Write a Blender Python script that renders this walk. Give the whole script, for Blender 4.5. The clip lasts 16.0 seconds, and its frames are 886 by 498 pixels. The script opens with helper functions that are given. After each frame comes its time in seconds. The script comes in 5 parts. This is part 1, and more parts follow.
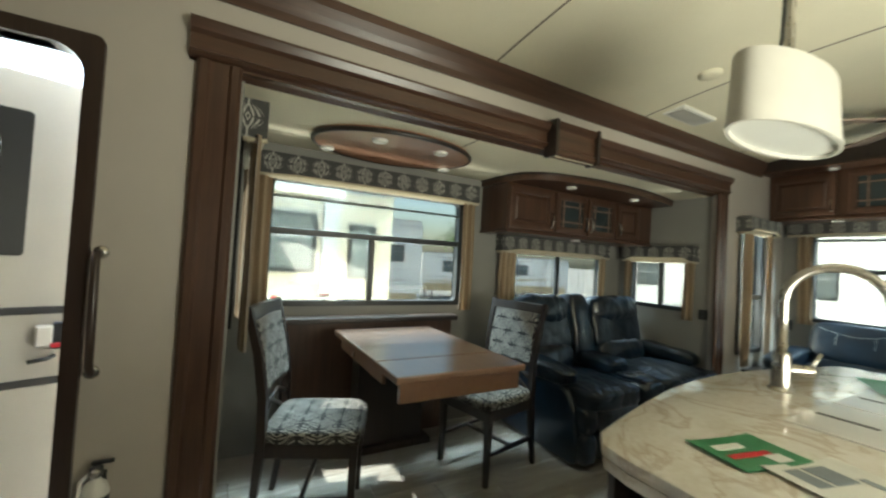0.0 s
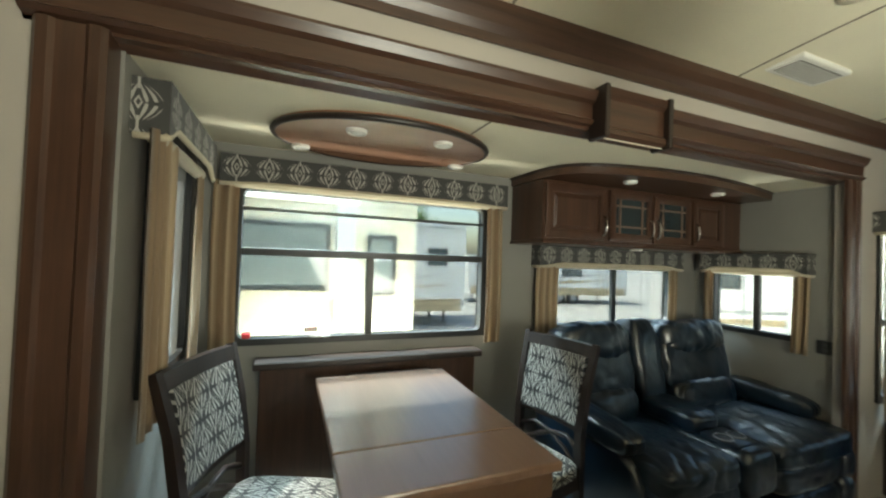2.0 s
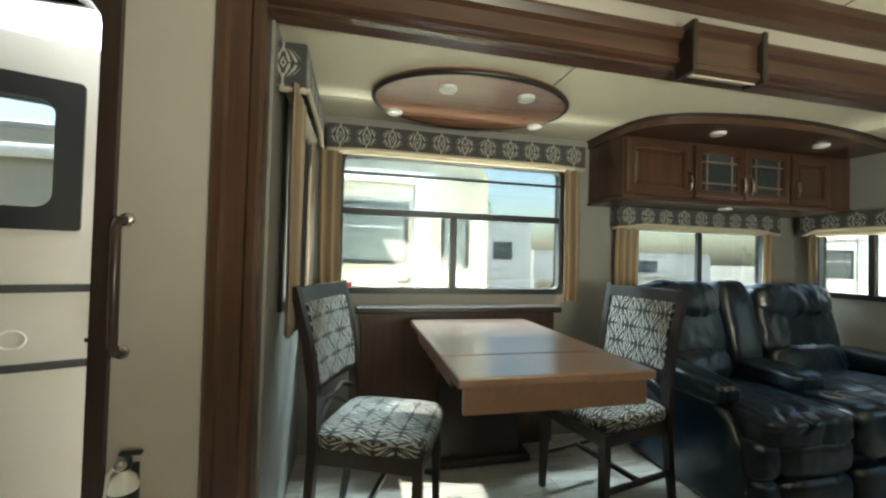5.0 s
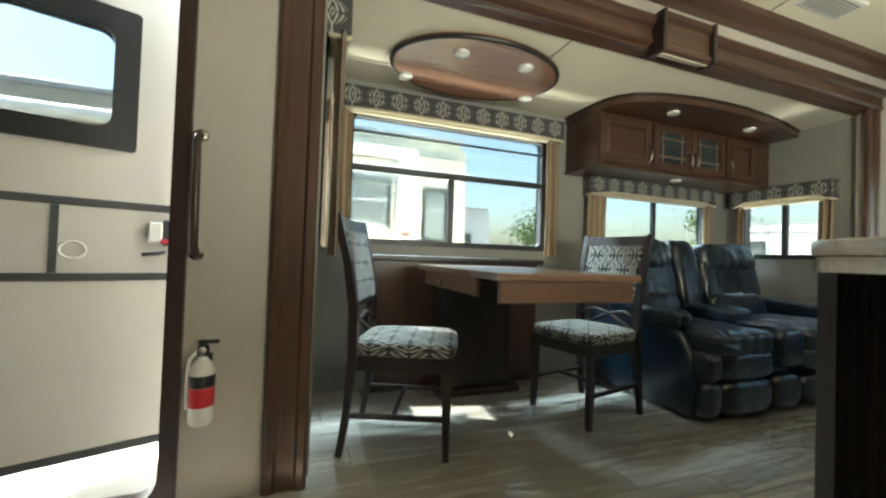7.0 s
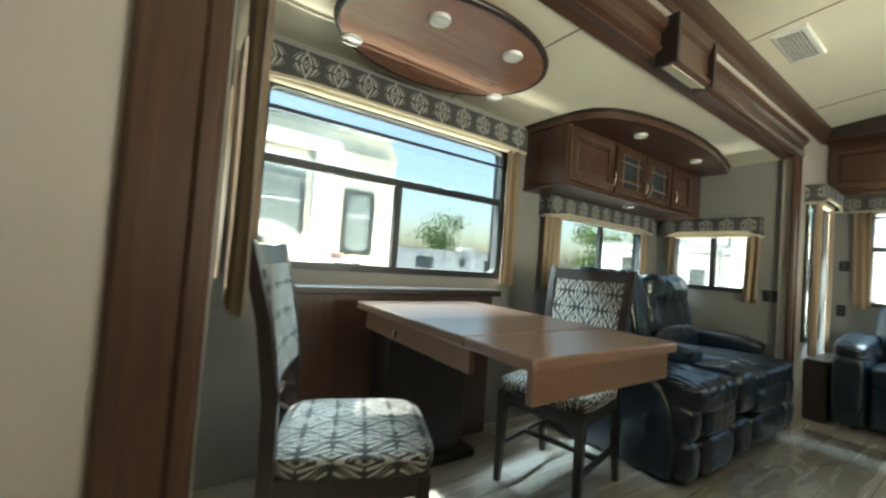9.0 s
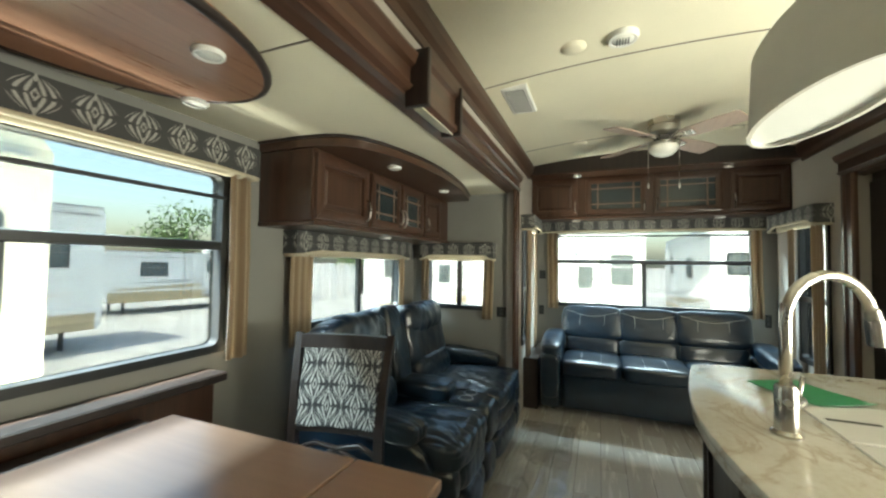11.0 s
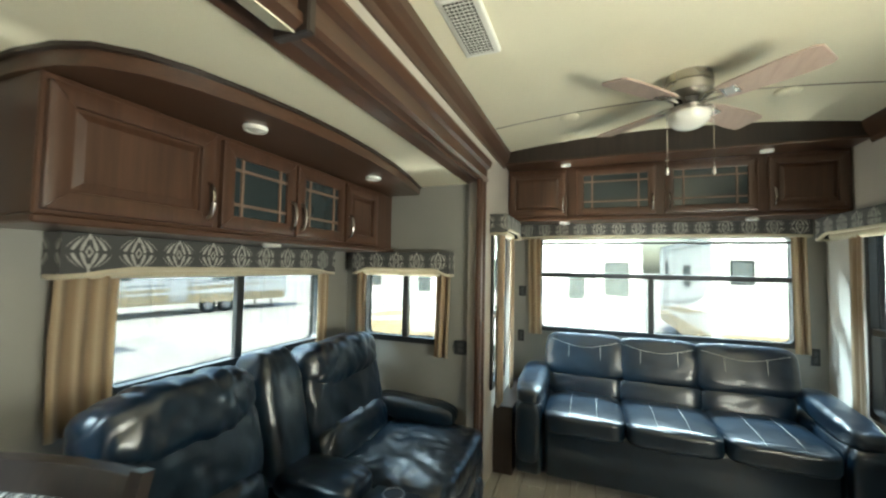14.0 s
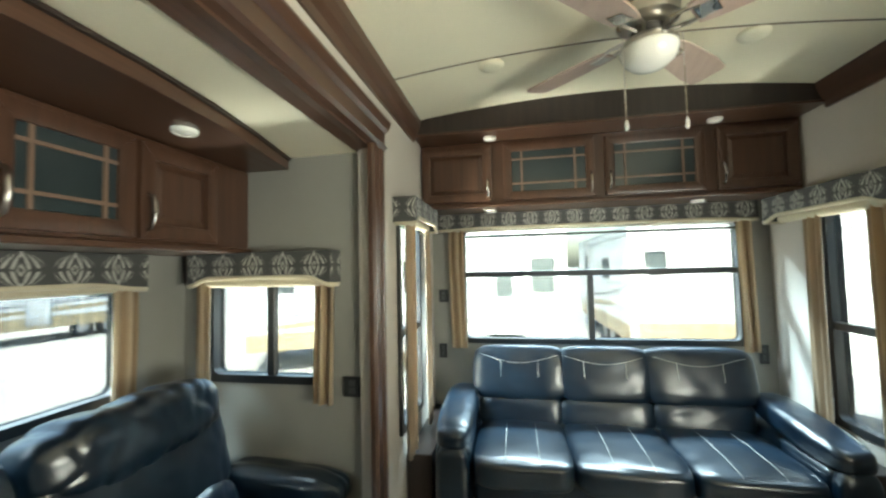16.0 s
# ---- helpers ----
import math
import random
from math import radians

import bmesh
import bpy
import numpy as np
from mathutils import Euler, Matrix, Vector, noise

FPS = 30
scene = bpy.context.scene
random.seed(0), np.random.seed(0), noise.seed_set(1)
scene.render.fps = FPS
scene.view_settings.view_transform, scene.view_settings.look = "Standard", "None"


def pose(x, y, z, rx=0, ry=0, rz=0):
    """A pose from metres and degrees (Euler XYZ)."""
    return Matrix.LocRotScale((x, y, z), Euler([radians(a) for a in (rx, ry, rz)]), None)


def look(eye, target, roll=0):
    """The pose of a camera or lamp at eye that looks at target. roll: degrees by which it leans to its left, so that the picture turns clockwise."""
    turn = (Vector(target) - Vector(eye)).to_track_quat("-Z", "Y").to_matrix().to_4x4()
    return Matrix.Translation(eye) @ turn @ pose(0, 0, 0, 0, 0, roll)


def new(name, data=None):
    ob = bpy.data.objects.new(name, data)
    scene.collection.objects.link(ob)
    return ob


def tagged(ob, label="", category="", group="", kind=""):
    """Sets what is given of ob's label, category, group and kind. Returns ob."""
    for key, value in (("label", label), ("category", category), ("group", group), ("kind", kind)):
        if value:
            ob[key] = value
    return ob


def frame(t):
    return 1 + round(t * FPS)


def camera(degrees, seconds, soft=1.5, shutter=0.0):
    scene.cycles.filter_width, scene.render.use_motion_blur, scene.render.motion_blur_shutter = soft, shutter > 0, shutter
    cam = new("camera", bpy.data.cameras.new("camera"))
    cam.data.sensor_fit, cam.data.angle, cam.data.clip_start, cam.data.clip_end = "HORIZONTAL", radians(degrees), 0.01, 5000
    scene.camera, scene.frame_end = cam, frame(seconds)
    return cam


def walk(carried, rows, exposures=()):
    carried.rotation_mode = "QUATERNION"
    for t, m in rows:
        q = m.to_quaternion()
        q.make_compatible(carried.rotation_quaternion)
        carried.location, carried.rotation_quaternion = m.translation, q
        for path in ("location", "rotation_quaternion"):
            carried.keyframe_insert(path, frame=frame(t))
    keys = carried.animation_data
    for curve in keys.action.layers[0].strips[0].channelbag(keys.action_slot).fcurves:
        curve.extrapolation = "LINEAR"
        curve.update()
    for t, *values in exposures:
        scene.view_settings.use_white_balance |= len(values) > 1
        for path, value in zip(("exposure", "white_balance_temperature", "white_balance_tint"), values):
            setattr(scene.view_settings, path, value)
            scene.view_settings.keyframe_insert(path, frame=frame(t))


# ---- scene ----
cam = camera(98.1, 16.0, soft=2.3, shutter=0.45)
PATH = [
    (0, (0.254, 0.193, 1.274), (1.228, 1.94, 1.328), 3.3),
    (0.5, (0.312, 0.293, 1.282), (1.125, 2.119, 1.334), 2.0),
    (1, (0.437, 0.45, 1.332), (1.242, 2.28, 1.378), 1.7),
    (1.5, (0.559, 0.564, 1.381), (1.358, 2.398, 1.402), 1.9),
    (2, (0.717, 0.632, 1.407), (1.455, 2.49, 1.45), 2.1),
    (2.5, (0.803, 0.671, 1.442), (1.282, 2.613, 1.467), 2.9),
    (3, (0.811, 0.68, 1.396), (1.1, 2.659, 1.418), 2.5),
    (3.5, (0.78, 0.684, 1.328), (1.064, 2.664, 1.357), 1.9),
    (6, (0.393, 0.398, 0.989), (0.979, 2.31, 1.029), 2.0),
    (6.5, (0.304, 0.371, 0.895), (0.951, 2.263, 0.935), 2.2),
    (7, (0.225, 0.388, 0.851), (0.899, 2.27, 0.891), 2.0),
    (7.5, (0.191, 0.509, 0.854), (0.916, 2.373, 0.892), 2.4),
    (8, (0.176, 0.675, 0.895), (1.072, 2.462, 0.946), 3.5),
    (8.5, (0.159, 0.824, 0.929), (1.225, 2.516, 0.983), 4.2),
    (9, (0.208, 1.012, 1.001), (1.337, 2.662, 1.065), 4.3),
    (9.5, (0.317, 1.141, 1.089), (1.956, 2.285, 1.175), 3.6),
    (10, (0.386, 1.247, 1.186), (2.176, 2.134, 1.263), 2.1),
    (12.5, (1.038, 1.179, 1.424), (2.914, 1.865, 1.515), 1.2),
    (13, (1.171, 1.192, 1.412), (3.033, 1.914, 1.513), 1.1),
    (13.5, (1.37, 1.217, 1.412), (3.232, 1.939, 1.509), 1.2),
    (14, (1.574, 1.245, 1.424), (3.44, 1.96, 1.517), 1.1),
    (14.5, (1.791, 1.333, 1.446), (3.656, 2.048, 1.541), 1.1),
    (15, (1.956, 1.351, 1.422), (3.832, 2.038, 1.525), 0.5),
    (15.5, (2.159, 1.343, 1.432), (4.083, 1.882, 1.536), -0.5),
    (16, (2.288, 1.292, 1.429), (4.252, 1.656, 1.527), -1.3),
]
EXPOSURES = [(0.0, 3.75, 6400, 0), (1.5, 3.92, 6400, 0), (3.5, 4.03, 6600, 0), (6.0, 4.22, 6350, 0), (8.5, 4.4, 6300, 0), (10.0, 4.35, 6350, 0), (12.5, 4.45, 6300, 0), (14.0, 4.65, 6250, 0), (16.0, 4.78, 6200, 0)]
walk(cam, [(t, look(eye, target, roll)) for t, eye, target, roll in PATH], EXPOSURES)

from mathutils.bvhtree import BVHTree


# ---- world, sun, exposure ----
SUN_EL, SUN_AZ = 60.0, 166.0  # azimuth: where the sun stands, degrees anticlockwise from +x
world = bpy.data.worlds.new("sky")
scene.world = world
world.use_nodes = True
wn = world.node_tree
sky = wn.nodes.new("ShaderNodeTexSky")
sky.sky_type = "NISHITA"
sky.sun_disc = False
sky.sun_elevation = radians(SUN_EL)
sky.sun_rotation = radians(90 - SUN_AZ)
sky.air_density = 1.3
sky.dust_density = 3.0
sky.ozone_density = 1.6
wn.links.new(sky.outputs[0], wn.nodes["Background"].inputs[0])
wn.nodes["Background"].inputs[1].default_value = 0.15
sun = new("sun", bpy.data.lights.new("sun", "SUN"))
sun.data.energy, sun.data.angle, sun.data.color = 3.0, radians(0.6), (1.0, 0.97, 0.9)
sun_dir = Vector((math.cos(radians(SUN_AZ)) * math.cos(radians(SUN_EL)), math.sin(radians(SUN_AZ)) * math.cos(radians(SUN_EL)), math.sin(radians(SUN_EL))))
sun.matrix_basis = look(sun_dir * 40, (0, 0, 0))


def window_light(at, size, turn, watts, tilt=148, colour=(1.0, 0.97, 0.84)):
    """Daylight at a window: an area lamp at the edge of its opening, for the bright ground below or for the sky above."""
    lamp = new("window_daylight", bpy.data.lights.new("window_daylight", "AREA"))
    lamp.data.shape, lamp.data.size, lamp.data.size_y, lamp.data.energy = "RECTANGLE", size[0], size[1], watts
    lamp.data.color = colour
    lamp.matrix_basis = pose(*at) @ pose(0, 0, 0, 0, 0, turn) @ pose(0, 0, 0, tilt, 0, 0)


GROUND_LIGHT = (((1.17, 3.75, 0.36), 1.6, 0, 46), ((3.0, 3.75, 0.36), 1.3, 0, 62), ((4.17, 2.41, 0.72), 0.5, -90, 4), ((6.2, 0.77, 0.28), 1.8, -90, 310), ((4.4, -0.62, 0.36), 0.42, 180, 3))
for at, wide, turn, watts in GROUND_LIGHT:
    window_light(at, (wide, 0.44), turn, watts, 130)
SKY_LIGHT = (((1.17, 3.16, 2.0), 1.4, 0, 21), ((3.0, 3.16, 1.68), 1.1, 0, 14), ((4.19, 2.41, 1.7), 0.5, -90, 4), ((5.4, 0.77, 1.98), 1.7, -90, 32), ((4.4, -0.62, 2.0), 0.42, 180, 2))
for at, wide, turn, watts in SKY_LIGHT:
    window_light(at, (wide, 0.36), turn, watts, 45, (0.72, 0.9, 1.0))
# added fill lamp behind the walk, standing for unseen, assumed kitchen windows
kitchen = new("kitchen_fill", bpy.data.lights.new("kitchen_fill", "AREA"))
kitchen.data.shape, kitchen.data.size, kitchen.data.size_y, kitchen.data.energy = "RECTANGLE", 1.8, 0.9, 8.5
kitchen.data.color = (1.0, 0.95, 0.82)
kitchen.matrix_basis = look((1.9, -0.98, 1.1), (2.5, 0.3, 2.7))

# ---- plan, metres ----
YM, YR = 1.885, -0.31          # side walls of the main room
YW = 2.85                      # window wall of the slide-out
XL, XE = 0.27, 3.88            # end walls of the slide-out
XR = 5.07                      # rear wall
XF = -2.3                      # wall behind the walk
ZS = 1.95                      # slide-out ceiling
GROUND = -0.95
YC = 0.79


def roof(y):
    """Height of the bowed main ceiling."""
    return 2.405 - 0.075 * ((y - YC) / 1.09) ** 2


# ---- materials ----
def nd(tree, kind, **inputs):
    n = tree.nodes.new(kind)
    for k, v in inputs.items():
        n.inputs[k.replace("_", " ")].default_value = v
    return n


def mth(tree, op, a, b=None, c=None):
    n = tree.nodes.new("ShaderNodeMath")
    n.operation = op
    for i, v in enumerate((a, b, c)):
        if v is None:
            continue
        if isinstance(v, (int, float)):
            n.inputs[i].default_value = v
        else:
            tree.links.new(v, n.inputs[i])
    return n.outputs[0]


def ramp(tree, fac, stops):
    n = tree.nodes.new("ShaderNodeValToRGB")
    while len(n.color_ramp.elements) < len(stops):
        n.color_ramp.elements.new(0.5)
    for e, (p, c) in zip(n.color_ramp.elements, stops):
        e.position, e.color = p, (*c, 1)
    tree.links.new(fac, n.inputs[0])
    return n.outputs[0]


def mix(tree, fac, a, b, mode="MIX"):
    n = tree.nodes.new("ShaderNodeMix")
    n.data_type, n.blend_type = "RGBA", mode
    for i, v in ((0, fac), (6, a), (7, b)):
        if isinstance(v, (int, float)):
            n.inputs[i].default_value = v
        elif isinstance(v, tuple):
            n.inputs[i].default_value = (*v, 1)
        else:
            tree.links.new(v, n.inputs[i])
    return n.outputs[2]


def surface(name, rough=0.5, metal=0.0, spec=0.5, coat=0.0, sheen=0.0):
    m = bpy.data.materials.new(name)
    m.use_nodes = True
    t = m.node_tree
    b = t.nodes["Principled BSDF"]
    b.inputs["Roughness"].default_value, b.inputs["Metallic"].default_value = rough, metal
    b.inputs["Specular IOR Level"].default_value = spec
    b.inputs["Coat Weight"].default_value = coat
    b.inputs["Sheen Weight"].default_value = sheen
    return m, t, b


def coords(t, scale=(1, 1, 1), rand=False):
    """Object coordinates in metres, moved by the object's random number if asked."""
    c = t.nodes.new("ShaderNodeTexCoord")
    mp = t.nodes.new("ShaderNodeMapping")
    mp.inputs["Scale"].default_value = scale
    t.links.new(c.outputs["Object"], mp.inputs["Vector"])
    if rand:
        o = t.nodes.new("ShaderNodeObjectInfo")
        s = t.nodes.new("ShaderNodeVectorMath")
        s.operation = "SCALE"
        s.inputs[0].default_value = (17.0, 11.0, 5.0)
        t.links.new(o.outputs["Random"], s.inputs["Scale"])
        t.links.new(s.outputs[0], mp.inputs["Location"])
    return mp.outputs[0]


def noise_of(t, vec, scale, detail=4.0, rough=0.55):
    n = nd(t, "ShaderNodeTexNoise", Scale=scale, Detail=detail, Roughness=rough)
    t.links.new(vec, n.inputs["Vector"])
    return n.outputs["Fac"]


def bump(t, b, height, strength, dist=0.002):
    n = nd(t, "ShaderNodeBump", Strength=strength, Distance=dist)
    t.links.new(height, n.inputs["Height"])
    t.links.new(n.outputs[0], b.inputs["Normal"])


def plain(name, col, rough=0.5, metal=0.0, var=0.12, scale=6.0, fine=120.0, bmp=0.15, coat=0.0, spec=0.5, sheen=0.0):
    """A surface with blotches at one scale, and grain and relief at a finer one."""
    m, t, b = surface(name, rough, metal, spec, coat, sheen)
    v = coords(t)
    big, small = noise_of(t, v, scale), noise_of(t, v, fine, 2.0)
    k = mth(t, "MULTIPLY_ADD", big, 0.7, mth(t, "MULTIPLY", small, 0.3))
    lo, hi = tuple(c * (1 - var) for c in col), tuple(min(1.0, c * (1 + var)) for c in col)
    t.links.new(ramp(t, k, [(0.3, lo), (0.7, hi)]), b.inputs["Base Color"])
    r = mth(t, "MULTIPLY_ADD", big, 0.2, max(0.02, rough - 0.1))
    t.links.new(r, b.inputs["Roughness"])
    if bmp:
        bump(t, b, small, bmp)
    return m


def wood(name, dark, light, axis, rough=0.32, coat=0.15, rand=False, fine_scale=170.0, relief=0.12):
    """Stained wood with grain along the axis."""
    m, t, b = surface(name, rough, coat=coat)
    b.inputs["Coat Roughness"].default_value = 0.25
    b.inputs["Coat IOR"].default_value = 2.2 if coat > 0.5 else 1.5
    long, cross = 1.6, 26.0
    v = coords(t, tuple(long if i == axis else cross for i in range(3)), rand)
    g = noise_of(t, v, 1.0, 6.0, 0.62)
    v2 = coords(t, tuple(5.0 if i == axis else fine_scale for i in range(3)), rand)
    fine = noise_of(t, v2, 1.0, 3.0)
    k = mth(t, "MULTIPLY_ADD", g, 0.72, mth(t, "MULTIPLY", fine, 0.28))
    t.links.new(ramp(t, k, [(0.3, dark), (0.72, light)]), b.inputs["Base Color"])
    t.links.new(mth(t, "MULTIPLY_ADD", g, 0.2 if relief > 0.05 else 0.05, rough - 0.1 if relief > 0.05 else rough), b.inputs["Roughness"])
    bump(t, b, fine, relief, 0.001)
    return m


DK, LT = (0.038, 0.0185, 0.0115), (0.095, 0.046, 0.027)
M_WOODX = wood("cherry_wood_x", DK, LT, 0)
M_WOODY = wood("cherry_wood_y", DK, LT, 1)
M_WOODZ = wood("cherry_wood_z", DK, LT, 2)
M_TABLE = wood("table_wood", (0.25, 0.14, 0.09), (0.31, 0.18, 0.118), 1, 0.3, 0.8, fine_scale=60.0, relief=0.02)
M_MUNTIN = wood("muntin_wood", (0.13, 0.08, 0.055), (0.2, 0.13, 0.092), 2, 0.35, 0.2)
M_ESP = wood("espresso_wood", (0.012, 0.008, 0.007), (0.035, 0.022, 0.017), 2, 0.4, 0.1)
M_DISC = wood("disc_wood", (0.2, 0.09, 0.05), (0.34, 0.17, 0.1), 0, 0.3, 0.2)
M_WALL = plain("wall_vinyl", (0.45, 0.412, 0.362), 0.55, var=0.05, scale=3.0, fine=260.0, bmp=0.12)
# shade of the backlit slide-out and rear walls, put into a darker vinyl
M_WALL_BACKLIT = plain("backlit_wall_vinyl", (0.245, 0.237, 0.216), 0.5, var=0.06, scale=3.0, fine=260.0, bmp=0.12)
M_CEIL = plain("ceiling_vinyl", (0.74, 0.69, 0.53), 0.6, var=0.05, scale=2.5, fine=140.0, bmp=0.25)
M_WHITE = plain("white_plastic", (0.74, 0.73, 0.68), 0.4, var=0.03, bmp=0.03)
M_BLACK = plain("black_frame", (0.014, 0.015, 0.016), 0.4, var=0.2, bmp=0.05)
M_CREAM = plain("cream_fabric", (0.5, 0.44, 0.31), 0.85, var=0.1, scale=14.0, fine=600.0, bmp=0.3, sheen=0.2)
M_NICKEL = plain("brushed_nickel", (0.48, 0.455, 0.415), 0.27, 1.0, var=0.06, bmp=0.03)
M_STITCH = plain("light_thread", (0.5, 0.5, 0.47), 0.7, var=0.1)
M_GROOVE = plain("joint_dark", (0.05, 0.045, 0.04), 0.8)


def leather():
    m, t, b = surface("navy_black_leather", 0.28, spec=0.6, coat=0.5)
    b.inputs["Coat Roughness"].default_value = 0.19
    v = coords(t)
    big, mid, fine = noise_of(t, v, 7.0, 3.0), noise_of(t, v, 30.0, 4.0), noise_of(t, v, 420.0, 2.0)
    t.links.new(ramp(t, big, [(0.3, (0.0018, 0.007, 0.0145)), (0.75, (0.0045, 0.0155, 0.031))]), b.inputs["Base Color"])
    t.links.new(mth(t, "MULTIPLY_ADD", mid, 0.1, 0.26), b.inputs["Roughness"])
    h = mth(t, "MULTIPLY_ADD", mid, 0.85, mth(t, "MULTIPLY", fine, 0.12))
    bump(t, b, h, 0.1, 0.003)
    return m


def curtain_cloth():
    m, t, b = surface("striped_curtain_cloth", 0.8, sheen=0.3)
    v = coords(t)
    fine = noise_of(t, v, 500.0, 2.0)
    u = t.nodes.new("ShaderNodeUVMap")
    s = t.nodes.new("ShaderNodeSeparateXYZ")
    t.links.new(u.outputs[0], s.inputs[0])
    band = mth(t, "FRACT", mth(t, "MULTIPLY", s.outputs[0], 9.0))
    col = ramp(t, band, [(0.0, (0.27, 0.185, 0.112)), (0.35, (0.36, 0.255, 0.155)), (0.55, (0.55, 0.445, 0.3)), (0.85, (0.29, 0.2, 0.12))])
    t.links.new(mix(t, mth(t, "MULTIPLY", fine, 0.35), col, (0.5, 0.37, 0.24)), b.inputs["Base Color"])
    bump(t, b, fine, 0.3)
    # thin cloth lets some daylight through
    tr = t.nodes.new("ShaderNodeBsdfTranslucent")
    t.links.new(col, tr.inputs[0])
    ms = t.nodes.new("ShaderNodeMixShader")
    ms.inputs[0].default_value = 0.38
    t.links.new(b.outputs[0], ms.inputs[1])
    t.links.new(tr.outputs[0], ms.inputs[2])
    t.links.new(ms.outputs[0], t.nodes["Material Output"].inputs[0])
    return m


def damask(name, cell, tall, ground, motif, stagger):
    """Woven medallions of fanned petals in rows; the UV map is in metres."""
    m, t, b = surface(name, 0.75, sheen=0.15)
    u = t.nodes.new("ShaderNodeUVMap")
    s = t.nodes.new("ShaderNodeSeparateXYZ")
    t.links.new(u.outputs[0], s.inputs[0])

    def layer(du, dv):
        x = mth(t, "SUBTRACT", mth(t, "FRACT", mth(t, "ADD", mth(t, "DIVIDE", s.outputs[0], cell), du)), 0.5)
        y = mth(t, "SUBTRACT", mth(t, "FRACT", mth(t, "ADD", mth(t, "DIVIDE", s.outputs[1], tall), dv)), 0.5)
        x2, ya = mth(t, "MULTIPLY", mth(t, "ABSOLUTE", x), 2.0), mth(t, "MULTIPLY", mth(t, "ABSOLUTE", y), 2.0)
        # an ogee whose two halves tile the cloth; q runs from its middle line to its outline
        ogee = mth(t, "MULTIPLY_ADD", mth(t, "COSINE", mth(t, "MULTIPLY", ya, math.pi)), 0.5, 0.5)
        w = mth(t, "MAXIMUM", ogee if stagger else mth(t, "SUBTRACT", 0.95, mth(t, "POWER", ya, 2.0)), 0.015)
        q = mth(t, "DIVIDE", x2, w)
        # leaf-shaped petals, three to a quarter, parted along the middle and drawn to the two poles
        wave = mth(t, "COSINE", mth(t, "MULTIPLY", mth(t, "MULTIPLY_ADD", q, 2.9, mth(t, "MULTIPLY_ADD", ya, 0.5, 0.1)), 2 * math.pi))
        away = mth(t, "ABSOLUTE", mth(t, "SUBTRACT", ya, mth(t, "MULTIPLY_ADD", q, -0.12, 0.42)))
        thin = mth(t, "MULTIPLY_ADD", mth(t, "POWER", away, 2.0), 5.0, 0.0)
        petal = mth(t, "MULTIPLY", mth(t, "GREATER_THAN", wave, thin), mth(t, "LESS_THAN", q, 0.9))
        gap = mth(t, "MULTIPLY", mth(t, "LESS_THAN", ya, mth(t, "MULTIPLY", q, 0.13)), mth(t, "GREATER_THAN", q, 0.2))
        # small almond at the heart
        al = mth(t, "ADD", mth(t, "MULTIPLY", x2, 6.5), mth(t, "MULTIPLY", ya, 3.2))
        heart = mth(t, "LESS_THAN", mth(t, "ABSOLUTE", mth(t, "SUBTRACT", al, 0.8)), 0.24)
        clear = mth(t, "GREATER_THAN", al, 1.25)
        stem = mth(t, "MULTIPLY", mth(t, "LESS_THAN", x2, 0.05), mth(t, "GREATER_THAN", ya, 0.6))
        out = mth(t, "MULTIPLY", mth(t, "MULTIPLY", petal, mth(t, "SUBTRACT", 1.0, gap)), clear)
        return mth(t, "MAXIMUM", mth(t, "MAXIMUM", out, stem), heart), mth(t, "LESS_THAN", q, 1.0)

    k, inside = layer(0.0, 0.5)
    if stagger:
        k = mth(t, "MAXIMUM", mth(t, "MULTIPLY", k, inside), mth(t, "MULTIPLY", layer(0.5, 0.0)[0], mth(t, "SUBTRACT", 1.0, inside)))
    v = coords(t)
    fine, big = noise_of(t, v, 700.0, 2.0), noise_of(t, v, 9.0)
    col = mix(t, k, ground, motif)
    t.links.new(mix(t, mth(t, "MULTIPLY", fine, 0.16), col, mix(t, big, (0.04, 0.038, 0.035), (0.15, 0.14, 0.13))), b.inputs["Base Color"])
    bump(t, b, mth(t, "MULTIPLY_ADD", k, 0.5, mth(t, "MULTIPLY", fine, 0.5)), 0.35, 0.0012)
    return m


def glass(name, tint, rough=0.0, gloss=1.0):
    m = bpy.data.materials.new(name)
    m.use_nodes = True
    t = m.node_tree
    t.nodes.remove(t.nodes["Principled BSDF"])
    tr, gl, fr, ms = (t.nodes.new(k) for k in ("ShaderNodeBsdfTransparent", "ShaderNodeBsdfGlossy", "ShaderNodeLayerWeight", "ShaderNodeMixShader"))
    tr.inputs[0].default_value = (*tint, 1)
    gl.inputs["Roughness"].default_value = rough
    k = mth(t, "MULTIPLY_ADD", mth(t, "POWER", fr.outputs["Facing"], 4.0), 0.5, 0.03)
    t.links.new(mth(t, "MULTIPLY", k, gloss), ms.inputs[0])
    t.links.new(tr.outputs[0], ms.inputs[1])
    t.links.new(gl.outputs[0], ms.inputs[2])
    t.links.new(ms.outputs[0], t.nodes["Material Output"].inputs[0])
    return m


